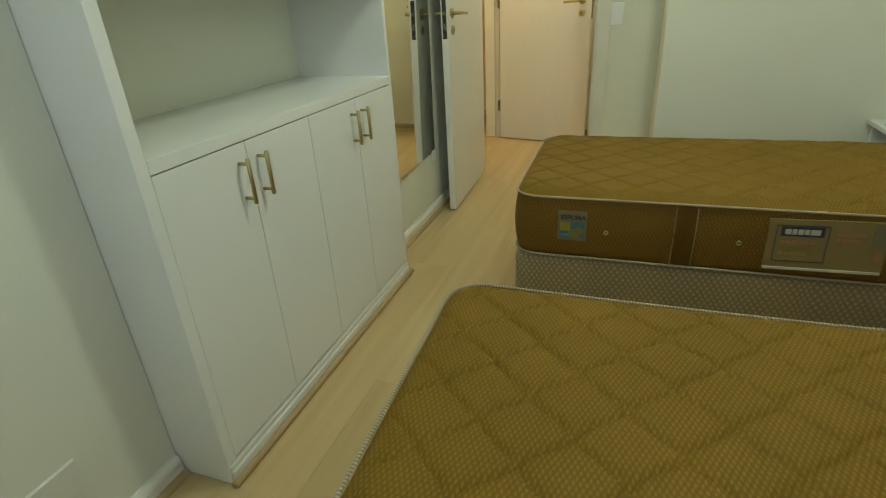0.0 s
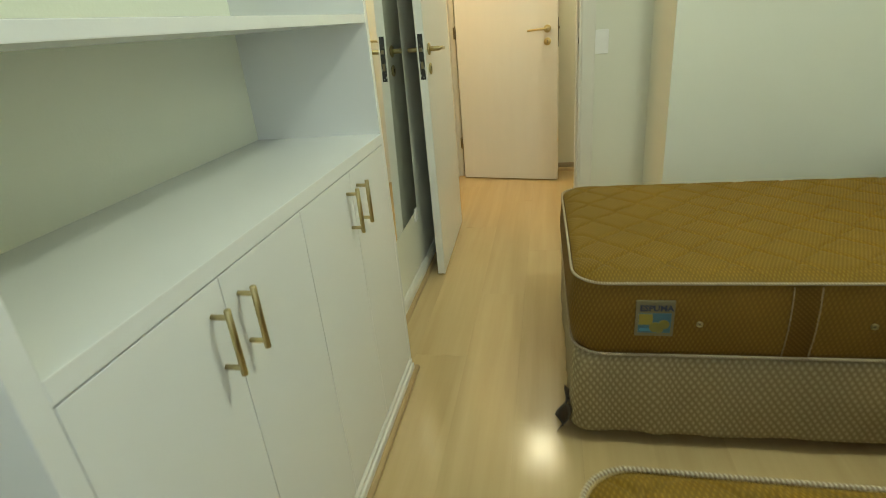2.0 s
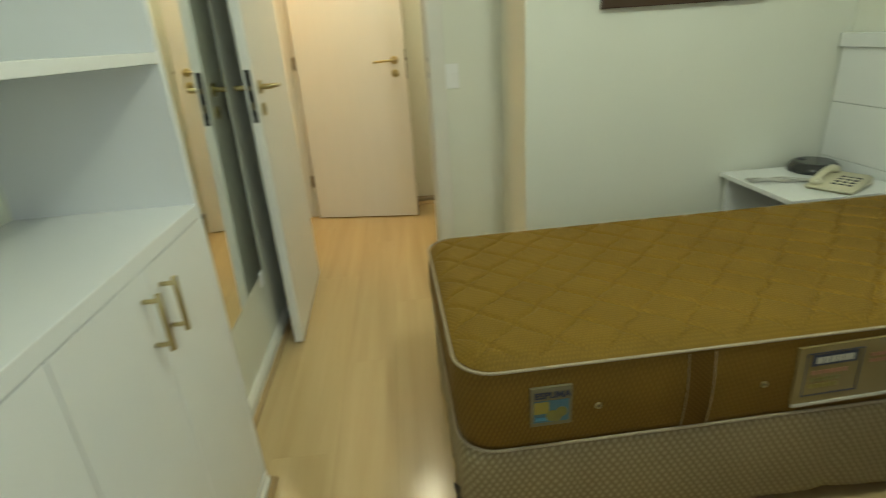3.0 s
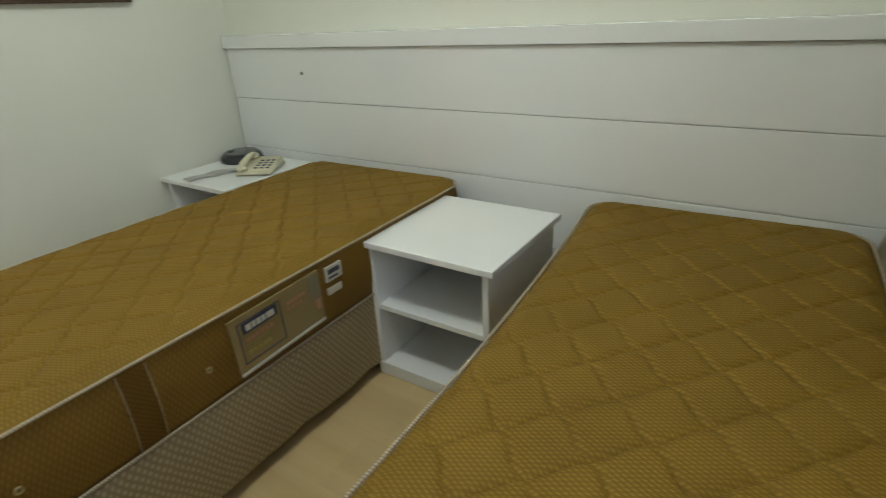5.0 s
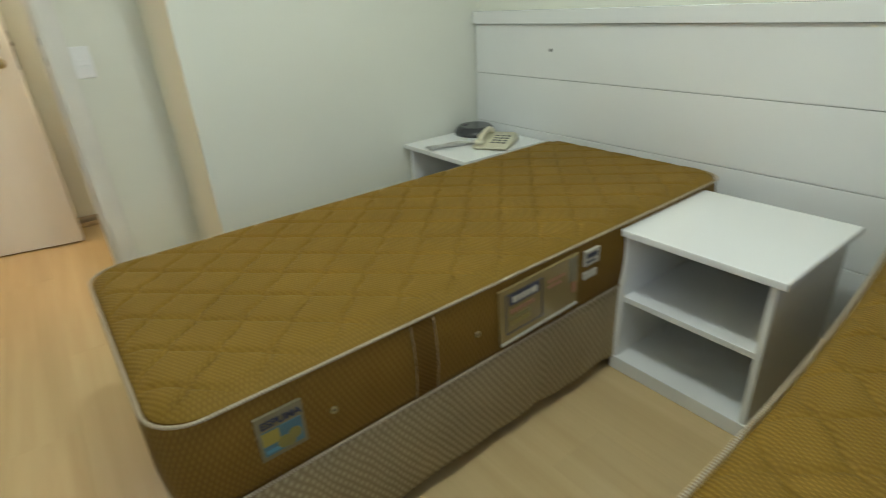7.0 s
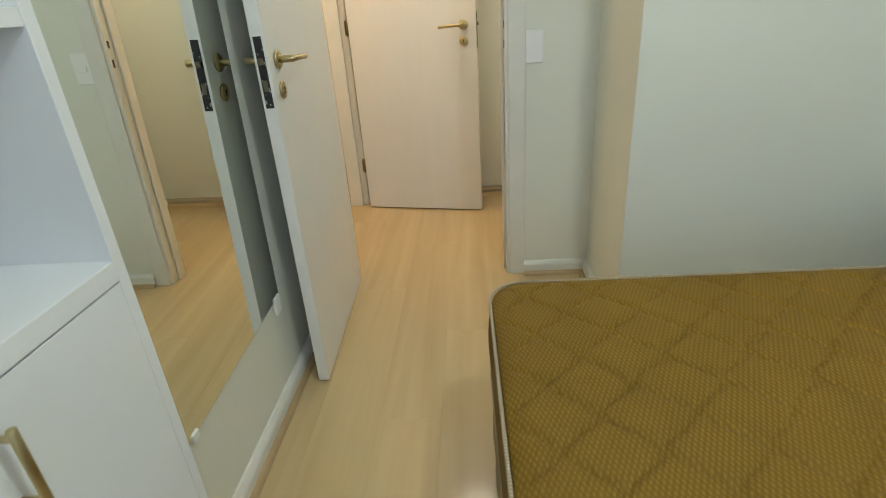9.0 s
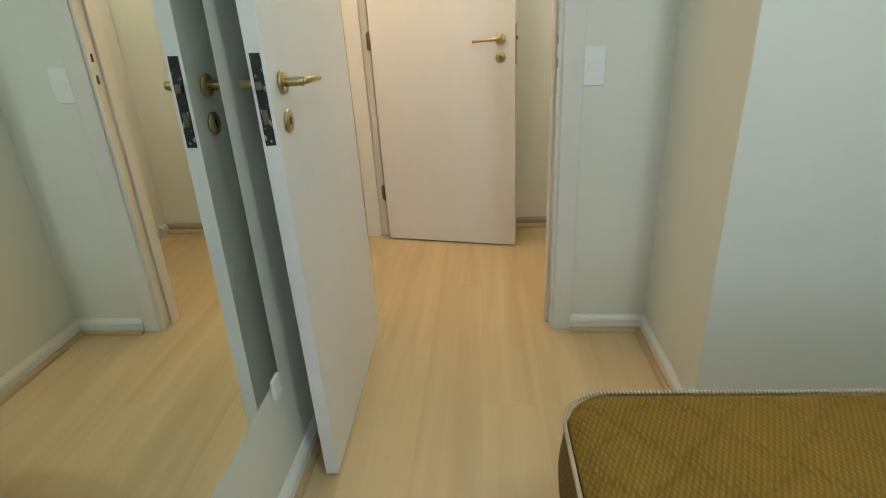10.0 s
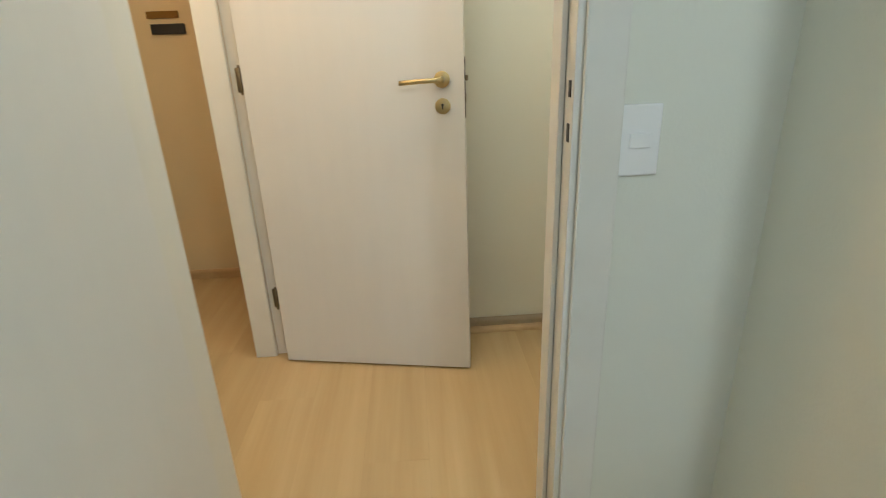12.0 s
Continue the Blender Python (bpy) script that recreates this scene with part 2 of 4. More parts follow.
def boxed(*args, **kw):
    return box(bmesh.new(), *args, **kw)


def rod(bm, a, b, r, seg=16, r2=None, cap=0.0):
    """A round bar from a to b, with softened ends."""
    a, b = Vector(a), Vector(b)
    turn = (b - a).to_track_quat("Z", "Y").to_matrix().to_4x4()
    ln = (b - a).length
    r2 = r if r2 is None else r2
    rings = [(0, max(r - cap, 1e-4)), (cap, r), (ln - cap, r2), (ln, max(r2 - cap, 1e-4))] if cap else [(0, r), (ln, r2)]
    loops = []
    for z, rad in rings:
        loops.append([bm.verts.new(a + turn.to_3x3() @ Vector((rad * math.cos(2 * math.pi * i / seg), rad * math.sin(2 * math.pi * i / seg), z))) for i in range(seg)])
    for p, q in zip(loops, loops[1:]):
        for i in range(seg):
            bm.faces.new((p[i], p[(i + 1) % seg], q[(i + 1) % seg], q[i]))
    bm.faces.new(loops[0][::-1])
    bm.faces.new(loops[-1])
    return bm


def tube(bm, pts, r, seg=10, closed=False, turns=0.0):
    """A round cord along a line of points, with UV along its length in metres."""
    uv = bm.loops.layers.uv.verify()
    pts = [Vector(p) for p in pts]
    cnt = len(pts)
    rings, dist, total = [], [], 0.0
    for i, p in enumerate(pts):
        nxt = pts[(i + 1) % cnt] if closed or i < cnt - 1 else p
        prv = pts[i - 1] if closed or i > 0 else p
        d = (nxt - prv).normalized()
        side = d.cross(Vector((0, 0, 1)))
        side = side.normalized() if side.length > 1e-4 else Vector((1, 0, 0))
        up = side.cross(d)
        rings.append([bm.verts.new(p + r * (math.cos(2 * math.pi * k / seg) * side + math.sin(2 * math.pi * k / seg) * up)) for k in range(seg)])
        dist.append(total)
        total += (pts[(i + 1) % cnt] - p).length
    for i in range(cnt if closed else cnt - 1):
        j = (i + 1) % cnt
        for k in range(seg):
            f = bm.faces.new((rings[i][k], rings[j][k], rings[j][(k + 1) % seg], rings[i][(k + 1) % seg]))
            f.smooth = True
            d1 = dist[j] if j else total
            for lp, (dd, kk) in zip(f.loops, ((dist[i], k), (d1, k), (d1, k + 1), (dist[i], k + 1))):
                lp[uv].uv = (dd * 95, kk / seg * 0.42)
    if not closed:
        bm.faces.new(rings[0][::-1])
        bm.faces.new(rings[-1])
    return bm


def part(name, bm, material, parent=None, label="", smooth=False):
    bmesh.ops.recalc_face_normals(bm, faces=bm.faces[:])
    if smooth:
        for f in bm.faces:
            f.smooth = True
    me = bpy.data.meshes.new(name)
    bm.to_mesh(me)
    bm.free()
    me.materials.append(material)
    ob = new(name, me)
    if parent is not None:
        ob.parent = parent
    if label:
        ob["label"] = label
    return ob


def thing(name, label, category, m=None, group=""):
    root = new(name)
    root.empty_display_size = 0.1
    if m is not None:
        root.matrix_world = m
    return tagged(root, label, category, group)


def structure(name, bm, material, label, category):
    return tagged(part(name, bm, material), label, category, kind="structure")


def prism(pts, z0, z1):
    """An upright block over a plan outline."""
    bm = bmesh.new()
    lo = [bm.verts.new((x, y, z0)) for x, y in pts]
    hi = [bm.verts.new((x, y, z1)) for x, y in pts]
    k = len(pts)
    for i in range(k):
        bm.faces.new((lo[i], lo[(i + 1) % k], hi[(i + 1) % k], hi[i]))
    bm.faces.new(lo[::-1])
    bm.faces.new(hi)
    return bm


# ---- plan ----
CEIL = 2.45
X_WEST, X_FRONT, X_EAST = -0.17, -0.130, 2.45      # wall beside the cabinet, mirror wall, headboard wall
CAB0, CAB1 = 1.118, 2.297                            # ends of the cabinet
Y_DOOR, Y_HALL = 3.788, 3.908                         # door wall, its two faces
CORNER = (0.987, 3.285)                              # outer corner of the bed wall
Y_BED_E = 3.40                                      # bed wall at the headboard
JL, JR = -0.072, 0.632                               # clear door opening
DOOR_H = 2.10
Y_FAR, Y_END = 4.875, 5.60
X_HE, X_HW = 1.21, -1.10

fl = bmesh.new()
box(fl, -0.50, -0.15, -0.12, X_EAST + 0.15, 3.85, -0.009)
box(fl, X_HW - 0.12, 3.85, -0.12, X_HE + 0.12, Y_END + 0.12, -0.009)
floor = structure("floor", fl, M_GAP, "light maple laminate floor running through bedroom and hall", "floor")
cl = bmesh.new()
box(cl, -0.50, -0.15, CEIL, X_EAST + 0.15, 3.85, CEIL + 0.1)
box(cl, X_HW - 0.12, 3.85, CEIL, X_HE + 0.12, Y_END + 0.12, CEIL + 0.1)
structure("ceiling", cl, M_CEIL, "plain white painted ceiling", "ceiling")
structure("wall_east", boxed(X_EAST, -0.15, 0, X_EAST + 0.15, 3.45, CEIL), M_WALL, "cream painted wall behind the headboard", "wall")
structure("wall_north_bed", prism([CORNER, (X_EAST + 0.15, Y_BED_E + 0.012), (X_EAST + 0.15, Y_HALL), (CORNER[0], Y_HALL)], 0, CEIL), M_WALL, "cream painted wall block beside the bed and entrance recess", "wall")
wb = bmesh.new()
box(wb, JR + 0.035, Y_DOOR, 0, CORNER[0], Y_HALL, CEIL)
box(wb, X_HW, Y_DOOR, 0, JL - 0.035, Y_HALL, CEIL)
box(wb, JL - 0.035, Y_DOOR, DOOR_H + 0.035, JR + 0.035, Y_HALL, CEIL)
structure("wall_north_door", wb, M_WALL, "cream painted wall with the bedroom doorway", "wall")
structure("wall_west_mirror", boxed(-0.50, CAB1 + 0.002, 0, X_FRONT, Y_DOOR, CEIL), M_WALL, "white painted wall carrying the tall mirror", "wall")
structure("wall_west_back", boxed(-0.50, CAB0 - 0.002, 0, -0.402, CAB1 + 0.002, CEIL), M_WALL, "plain wall behind the built-in cabinet", "wall")
structure("wall_west_window", boxed(-0.50, -0.15, 0, X_WEST, CAB0 - 0.002, CEIL), M_WALL, "white painted wall between window and cabinet", "wall")
ws = bmesh.new()
box(ws, X_WEST, -0.15, 0, 0.25, 0.0, CEIL)
box(ws, 2.30, -0.15, 0, X_EAST, 0.0, CEIL)
box(ws, 0.25, -0.15, 0, 2.30, 0.0, 0.90)
box(ws, 0.25, -0.15, 2.15, 2.30, 0.0, CEIL)
structure("wall_south", ws, M_WALL, "painted wall with the bedroom window", "wall")
wf = bmesh.new()
box(wf, -0.205, Y_FAR, 0, X_HE, Y_FAR + 0.12, CEIL)
box(wf, X_HW, Y_FAR, 0, -1.03, Y_FAR + 0.12, CEIL)
box(wf, -1.03, Y_FAR, DOOR_H + 0.035, -0.205, Y_FAR + 0.12, CEIL)
structure("wall_hall_north", wf, M_WALL, "cream painted hall wall with a further doorway", "wall")
structure("wall_hall_east", boxed(X_HE, Y_HALL, 0, X_HE + 0.12, Y_END, CEIL), M_WALL, "cream painted end wall of the hall", "wall")
structure("wall_hall_west", boxed(X_HW - 0.12, Y_DOOR, 0, X_HW, Y_END, CEIL), M_WALL, "cream painted hall wall in warm light", "wall")
M_TAN = surface("tan_wall_paint", (0.70, 0.575, 0.34), 0.6, vary=0.04, scale=3, grain=120, bump=0.08)
structure("wall_room_end", boxed(X_HW, Y_END, 0, X_HE, Y_END + 0.12, CEIL), M_TAN, "tan painted wall of the room beyond the hall", "wall")

# ---- skirting ----
def skirting(name, a, b, inward, h=0.060, t=0.020, material=None):
    """A run of white skirting with a rounded top and a wooden quarter-round at its foot, from a to b."""
    a, b = Vector((*a, 0)), Vector((*b, 0))
    d = (b - a).normalized()
    n = Vector((*inward, 0)).normalized()
    prof = [(0, 0), (t, 0), (t, h * 0.72), (t * 0.8, h * 0.86), (t * 0.4, h), (0, h)]
    bm = bmesh.new()
    ends = [[bm.verts.new(p + n * o + Vector((0, 0, z))) for o, z in prof] for p in (a, b)]
    k = len(prof)
    for i in range(k):
        bm.faces.new((ends[0][i], ends[0][(i + 1) % k], ends[1][(i + 1) % k], ends[1][i]))
    bm.faces.new(ends[0]), bm.faces.new(ends[1][::-1])
    ob = structure(name, bm, material or M_TRIM, "white painted skirting board along the wall", "baseboard")
    return ob


def quarter_round(a, b, inward, t0=0.020, r=0.016):
    a, b = Vector((*a, 0)), Vector((*b, 0))
    n = Vector((*inward, 0)).normalized()
    prof = [(t0, 0)] + [(t0 + r * math.cos(q * math.pi / 8), r * math.sin(q * math.pi / 8)) for q in range(5)]
    bm = bmesh.new()
    ends = [[bm.verts.new(p + n * o + Vector((0, 0, z))) for o, z in prof] for p in (a, b)]
    k = len(prof)
    for i in range(k):
        bm.faces.new((ends[0][i], ends[0][(i + 1) % k], ends[1][(i + 1) % k], ends[1][i]))
    bm.faces.new(ends[0]), bm.faces.new(ends[1][::-1])
    return structure("trim", bm, M_BATTEN, "brown wooden quarter-round strip at the floor", "trim")


for a, b, n in (((X_FRONT, CAB1 + 0.004), (X_FRONT, Y_DOOR - 0.03), (1, 0)),
                ((JR + 0.075, Y_DOOR), (CORNER[0] - 0.014, Y_DOOR), (0, -1)),
                ((CORNER[0], Y_DOOR - 0.001), (CORNER[0], CORNER[1] - 0.014), (-1, 0)),
                ((CORNER[0] - 0.014, CORNER[1]), (1.86, CORNER[1] + 0.075), (0.085, -1)),
                ((X_WEST, 0.0), (X_WEST, CAB0 - 0.006), (1, 0))):
    skirting("baseboard", a, b, n)
    quarter_round(a, b, n)
skirting("baseboard", (-0.16, Y_FAR), (X_HE, Y_FAR), (0, -1), 0.055, 0.016, M_BROWNBASE)
quarter_round((-0.16, Y_FAR), (X_HE, Y_FAR), (0, -1), 0.016, 0.022)
skirting("baseboard", (X_HE - 0.030, 4.79), (X_HE - 0.030, Y_FAR - 0.017), (-1, 0))
skirting("baseboard", (X_HW, Y_END), (X_HE, Y_END), (0, -1), 0.05, 0.012, M_BATTEN)


# ---- doors ----
def casing(name, x0, x1, y0, y1, h, label, face=0.045, sides=(-1,)):
    """A door frame lining an opening, with flat casings on the faces named."""
    root = tagged(thing(name, label, "door frame"), kind="structure")
    th = 0.035
    part("jamb", boxed(x0 - th, y0, 0, x0, y1, h, bevel=0.002), M_TRIM, root)
    part("jamb", boxed(x1, y0, 0, x1 + th, y1, h, bevel=0.002), M_TRIM, root)
    part("head", boxed(x0 - th, y0, h, x1 + th, y1, h + th, bevel=0.002), M_TRIM, root)
    for s in sides:
        ya, yb = (y0 - 0.012, y0 - 0.001) if s < 0 else (y1 + 0.001, y1 + 0.012)
        part("casing", boxed(x0 - th - face, ya, 0, x0 - 0.012, yb, h + face, bevel=0.004), M_TRIM, root)
        part("casing", boxed(x1 + 0.012, ya, 0, x1 + th + face, yb, h + face, bevel=0.004), M_TRIM, root)
        part("casing", boxed(x0 - 0.012, ya, h + 0.012, x1 + 0.012, yb, h + face, bevel=0.004), M_TRIM, root)
    part("door_stop", boxed(x1 - 0.011, y0 + 0.045, 0, x1 - 0.001, y1 - 0.02, h - 0.001, bevel=0.002), M_TRIM, root)
    return root


def lever(parent, x, z, out, toward, key_dz=-0.078):
    """Brass lever on a round rose with a separate keyhole rose; out: the way the face looks, toward: the way the grip points (door's own x)."""
    def at(o, dx=0.0, dz=0.0):
        return (x + dx, out * o, z + dz)
    base = 0.0
    h = part("door_handle", rod(bmesh.new(), at(base), at(base + 0.009), 0.0245, 28, cap=0.003), M_BRASS, parent, "satin brass lever handle", True)
    bm = bmesh.new()
    rod(bm, at(base + 0.006), at(base + 0.05), 0.0095, 18, cap=0.002)
    bend = [at(0.045), at(0.050, toward * 0.012), at(0.052, toward * 0.030, 0.000), at(0.050, toward * 0.060, -0.001), at(0.048, toward * 0.090, -0.003), at(0.047, toward * 0.122, -0.005)]
    tube(bm, bend, 0.0074, 14)
    part("grip", bm, M_BRASS, h, "", True)
    k = part("key_rose", rod(bmesh.new(), at(base, 0, key_dz), at(base + 0.008, 0, key_dz), 0.024, 28, cap=0.003), M_BRASS, parent, "round brass keyhole plate", True)
    kb = bmesh.new()
    rod(kb, at(0.0075, 0, key_dz + 0.004), at(0.0092, 0, key_dz + 0.004), 0.0042, 12)
    box(kb, x - 0.0018, min(out * 0.0075, out * 0.0092), z + key_dz - 0.009, x + 0.0018, max(out * 0.0075, out * 0.0092), z + key_dz + 0.003)
    part("keyhole", kb, M_DARKDEV, k)


def door_leaf(name, label, m, w, h=2.085, t=0.035, handle_x=0.645, handle_z=1.03, both=True, plate=True):
    """A flush leaf: hinge edge at x 0, faces at y 0 (front, looking -y) and y t."""
    root = tagged(thing(name, label, "door", m), kind="structure")
    part("leaf", boxed(0, 0, 0.008, w, t, h, bevel=0.0018), M_DOOR, root)
    lever(root, handle_x, handle_z, -1, -1)
    if both:
        far = new("back_hardware")
        far.parent = root
        far.location = (0, t, 0)
        lever(far, handle_x, handle_z, 1, -1)
    if plate:
        p = part("lock_plate", boxed(w - 0.0005, 0.007, handle_z - 0.115, w + 0.0015, t - 0.007, handle_z + 0.062, bevel=0.0006), M_LOCK, root, "worn dark steel lock plate with paint marks")
        part("latch", boxed(w + 0.001, 0.011, handle_z - 0.006, w + 0.010, t - 0.011, handle_z + 0.010, bevel=0.002), M_HINGE, p)
        part("bolt", boxed(w + 0.001, 0.012, handle_z - 0.072, w + 0.0035, t - 0.012, handle_z - 0.044, bevel=0.001), M_HINGE, p)
    return root


def hinge(parent, x, y, z, h=0.075):
    bm = bmesh.new()
    rod(bm, (x, y, z - h / 2), (x, y, z + h / 2), 0.0055, 12, cap=0.001)
    for q in (-0.5, 0.5):
        rod(bm, (x, y, z + q * (h + 0.008) - 0.004), (x, y, z + q * (h + 0.008) + 0.004), 0.004, 10, cap=0.001)
    box(bm, x - 0.014, y + 0.002, z - h / 2, x + 0.014, y + 0.0045, z + h / 2)
    part("hinge", bm, M_HINGE, parent, "dull brass butt hinge", True)


fr = casing("door_frame", JL, JR, Y_DOOR, Y_HALL, DOOR_H, "white painted timber frame round the bedroom doorway", sides=(-1, 1))
sp = boxed(JR - 0.0016, Y_DOOR + 0.013, 1.034, JR + 0.001, Y_DOOR + 0.024, 1.060)
part("strike_plate", sp, M_STEEL, fr, "small metal strike plate")
part("strike_plate", boxed(JR - 0.0016, Y_DOOR + 0.013, 0.962, JR + 0.001, Y_DOOR + 0.024, 0.992), M_STEEL, fr, "small metal strike plate")

# bedroom leaf: hinged at the west jamb and swung back against the mirror wall; its front face looks east
dA = door_leaf("door_1", "white flush door swung wide open beside the mirror", pose(-0.037, 3.752, 0, 0, 0, 0) @ Matrix(((0.0, -1.0, 0, 0), (-1.0, 0.0, 0, 0), (0, 0, 1, 0), (0, 0, 0, 1))) @ pose(0, 0, 0, 0, 0, -1.8), 0.703, handle_x=0.634, handle_z=1.024)
for hz in (0.27, 1.04, 1.85):
    hinge(dA, -0.004, 0.039, hz)

fr2 = casing("door_frame", -1.00, -0.205, Y_FAR - 0.095, Y_FAR + 0.13, DOOR_H, "white painted timber frame of the doorway beyond the hall", face=0.07, sides=())
part("casing", boxed(-0.285, Y_FAR - 0.115, 0, -0.205, Y_FAR - 0.096, DOOR_H + 0.06, bevel=0.004), M_TRIM, fr2)
dB = door_leaf("door_2", "cream-white flush door folded back against the hall wall", pose(-0.152, 4.718, 0, 0, 0, math.degrees(math.atan2(-0.136, 0.69))), 0.705, handle_x=0.638, handle_z=1.025, both=False)
for hz in (0.27, 1.04, 1.85):
    hinge(dB, -0.008, 0.004, hz)

# closed leaf at the east end of the hall
fr3 = tagged(thing("door_frame", "white painted frame of a closed door in the hall", "door frame"), kind="structure")
part("jamb", boxed(X_HE - 0.03, 4.67, 0, X_HE - 0.002, Y_FAR - 0.002, DOOR_H + 0.06, bevel=0.003), M_TRIM, fr3)
part("jamb", boxed(X_HE - 0.03, 4.035, 0, X_HE - 0.002, 4.095, DOOR_H + 0.06, bevel=0.003), M_TRIM, fr3)
part("head", boxed(X_HE - 0.03, 4.095, DOOR_H, X_HE - 0.002, 4.669, DOOR_H + 0.06, bevel=0.003), M_TRIM, fr3)
dC = tagged(thing("door_3", "closed white flush door in the hall", "door"), kind="structure")
part("leaf", boxed(X_HE - 0.024, 4.098, 0.008, X_HE - 0.004, 4.665, DOOR_H - 0.003, bevel=0.002), M_DOOR, dC)
for hz in (0.27, 1.04, 1.85):
    bm = rod(bmesh.new(), (X_HE - 0.034, 4.668, hz - 0.045), (X_HE - 0.034, 4.668, hz + 0.045), 0.0065, 12, cap=0.001)
    box(bm, X_HE - 0.0320, 4.640, hz - 0.045, X_HE - 0.0242, 4.664, hz + 0.045)
    box(bm, X_HE - 0.0320, 4.672, hz - 0.045, X_HE - 0.0302, 4.698, hz + 0.045)
    part("hinge", bm, M_HINGE, dC, "dull brass butt hinge", True)

# ---- window and curtain ----
win = tagged(thing("window_1", "aluminium sliding window behind the taupe curtain", "window"), kind="structure")
for q in ((0.25, 2.30, 0.90, 0.94), (0.25, 2.30, 2.11, 2.15), (0.25, 0.29, 0.94, 2.11), (2.26, 2.30, 0.94, 2.11), (1.25, 1.30, 0.94, 2.11)):
    part("window_frame", boxed(q[0], -0.11, q[2], q[1], -0.06, q[3], bevel=0.003), M_ALU, win)
for q in ((0.29, 1.25), (1.30, 2.26)):
    pane = part("pane", boxed(q[0], -0.088, 0.94, q[1], -0.083, 2.11), M_GLASS, win)
    pane.visible_shadow = False


def curtain(label, x0, x1, y, z0, z1, folds, seed):
    """A gathered curtain: broad rounded folds with tight valleys between them, swelling towards the hem."""
    rnd = random.Random(seed)
    cut = [0.0]
    for _ in range(folds):
        cut.append(cut[-1] + rnd.uniform(0.55, 1.45))
    cut = [c / cut[-1] for c in cut]
    deep = [rnd.uniform(0.6, 1.3) for _ in range(folds)]
    bm = bmesh.new()
    uv = bm.loops.layers.uv.verify()
    per, nz = 26, 44
    nx = folds * per
    rows = []
    for j in range(nz + 1):
        s = j / nz
        z = z1 + (z0 - z1) * s
        row = []
        for i in range(nx + 1):
            k = min(i // per, folds - 1)
            q = (i - k * per) / per
            q = min(max(q + 0.05 * math.sin(2.4 * s + 2.1 * k) * math.sin(math.pi * q), 0.0), 1.0)
            u = cut[k] + (cut[k + 1] - cut[k]) * q
            ridge = math.sin(math.pi * q) ** 0.75 + 0.10 * math.sin(3 * math.pi * q + k)
            sway = 0.018 * math.sin(1.9 * s + 1.3 * k)
            off = (0.068 + 0.042 * s) * deep[k] * ridge - 0.045 + (0.075 + 0.20 * min(s, 0.8) ** 2.5) * u ** 1.5
            row.append(bm.verts.new((x0 + (x1 - x0) * u + sway, y + off, z)))
        rows.append(row)
    for j in range(nz):
        for i in range(nx):
            f = bm.faces.new((rows[j][i], rows[j][i + 1], rows[j + 1][i + 1], rows[j + 1][i]))
            f.smooth = True
            for lp, (ii, jj) in zip(f.loops, ((i, j), (i + 1, j), (i + 1, j + 1), (i, j + 1))):
                lp[uv].uv = (ii / nx * 1.8, jj / nz * 2.2)
    bmesh.ops.solidify(bm, geom=bm.faces[:], thickness=0.003)
    root = thing("curtain", label, "curtain")
    part("cloth", bm, M_CURTAIN, root)
    part("rail", rod(bmesh.new(), (0.1, y, z1 + 0.012), (2.43, y, z1 + 0.012), 0.012, 14), M_ALU, root)
    return root


curtain("taupe floor-length curtain gathered beside the headboard", 1.30, 2.40, 0.545, 0.02, 2.36, 10, 6)

# ---- ceiling lamps ----
def dome_lamp(x, y, label, glow):
    root = thing("ceiling_lamp", label, "lamp", pose(x, y, CEIL))
    part("base", rod(bmesh.new(), (0, 0, -0.025), (0, 0, 0), 0.15, 32, cap=0.004), M_PLASTIC, root, "", True)
    bm = bmesh.new()
    rings = [[bm.verts.new((0.14 * math.cos(a) * math.cos(2 * math.pi * i / 28), 0.14 * math.cos(a) * math.sin(2 * math.pi * i / 28), -0.025 - 0.07 * math.sin(a))) for i in range(28)] for a in (0, 0.3, 0.6, 0.9, 1.2, 1.45)]
    for p, q in zip(rings, rings[1:]):
        for i in range(28):
            bm.faces.new((p[i], p[(i + 1) % 28], q[(i + 1) % 28], q[i]))
    bm.faces.new(rings[-1])
    part("shade", bm, glow, root, "lit opal glass shade", True)


dome_lamp(*LAMP_POS, "round opal glass ceiling lamp, lit", glow_mat("lamp_glass", (1.0, 0.95, 0.80), 6))
dome_lamp(*HALL_LAMP, "round opal glass hall lamp, lit", glow_mat("hall_lamp_glass", (1.0, 0.86, 0.62), 5))
dome_lamp(-0.44, 4.36, "round amber glass lamp by the far doorway, lit warm", glow_mat("warm_lamp_glass", (1.0, 0.66, 0.32), 5))

# ---- cabinet ----
cab = thing("wall_cabinet", "white lacquered built-in cabinet with open shelves above four doors", "cabinet", pose(0, 0, 0))
XB = -0.398
part("side_panel", boxed(XB, CAB0, 0, 0, CAB0 + 0.030, 2.30, bevel=0.0015), M_WHITE, cab)
part("side_panel", boxed(XB, CAB1 - 0.020, 0, 0, CAB1, 2.30, bevel=0.0015), M_WHITE, cab)
part("back_panel", boxed(XB, CAB0 + 0.030, 0.06, XB + 0.012, CAB1 - 0.020, 2.28), M_NICHE_LIFT, cab, "cream back of the open niche, colour lightened in place of light")
part("worktop", boxed(XB + 0.012, CAB0 + 0.030, 0.813, 0.001, CAB1 - 0.020, 0.843, bevel=0.0015), M_WHITE, cab)
part("shelf", boxed(XB + 0.012, CAB0 + 0.030, 1.138, -0.002, CAB1 - 0.020, 1.159, bevel=0.0015), M_WHITE, cab)
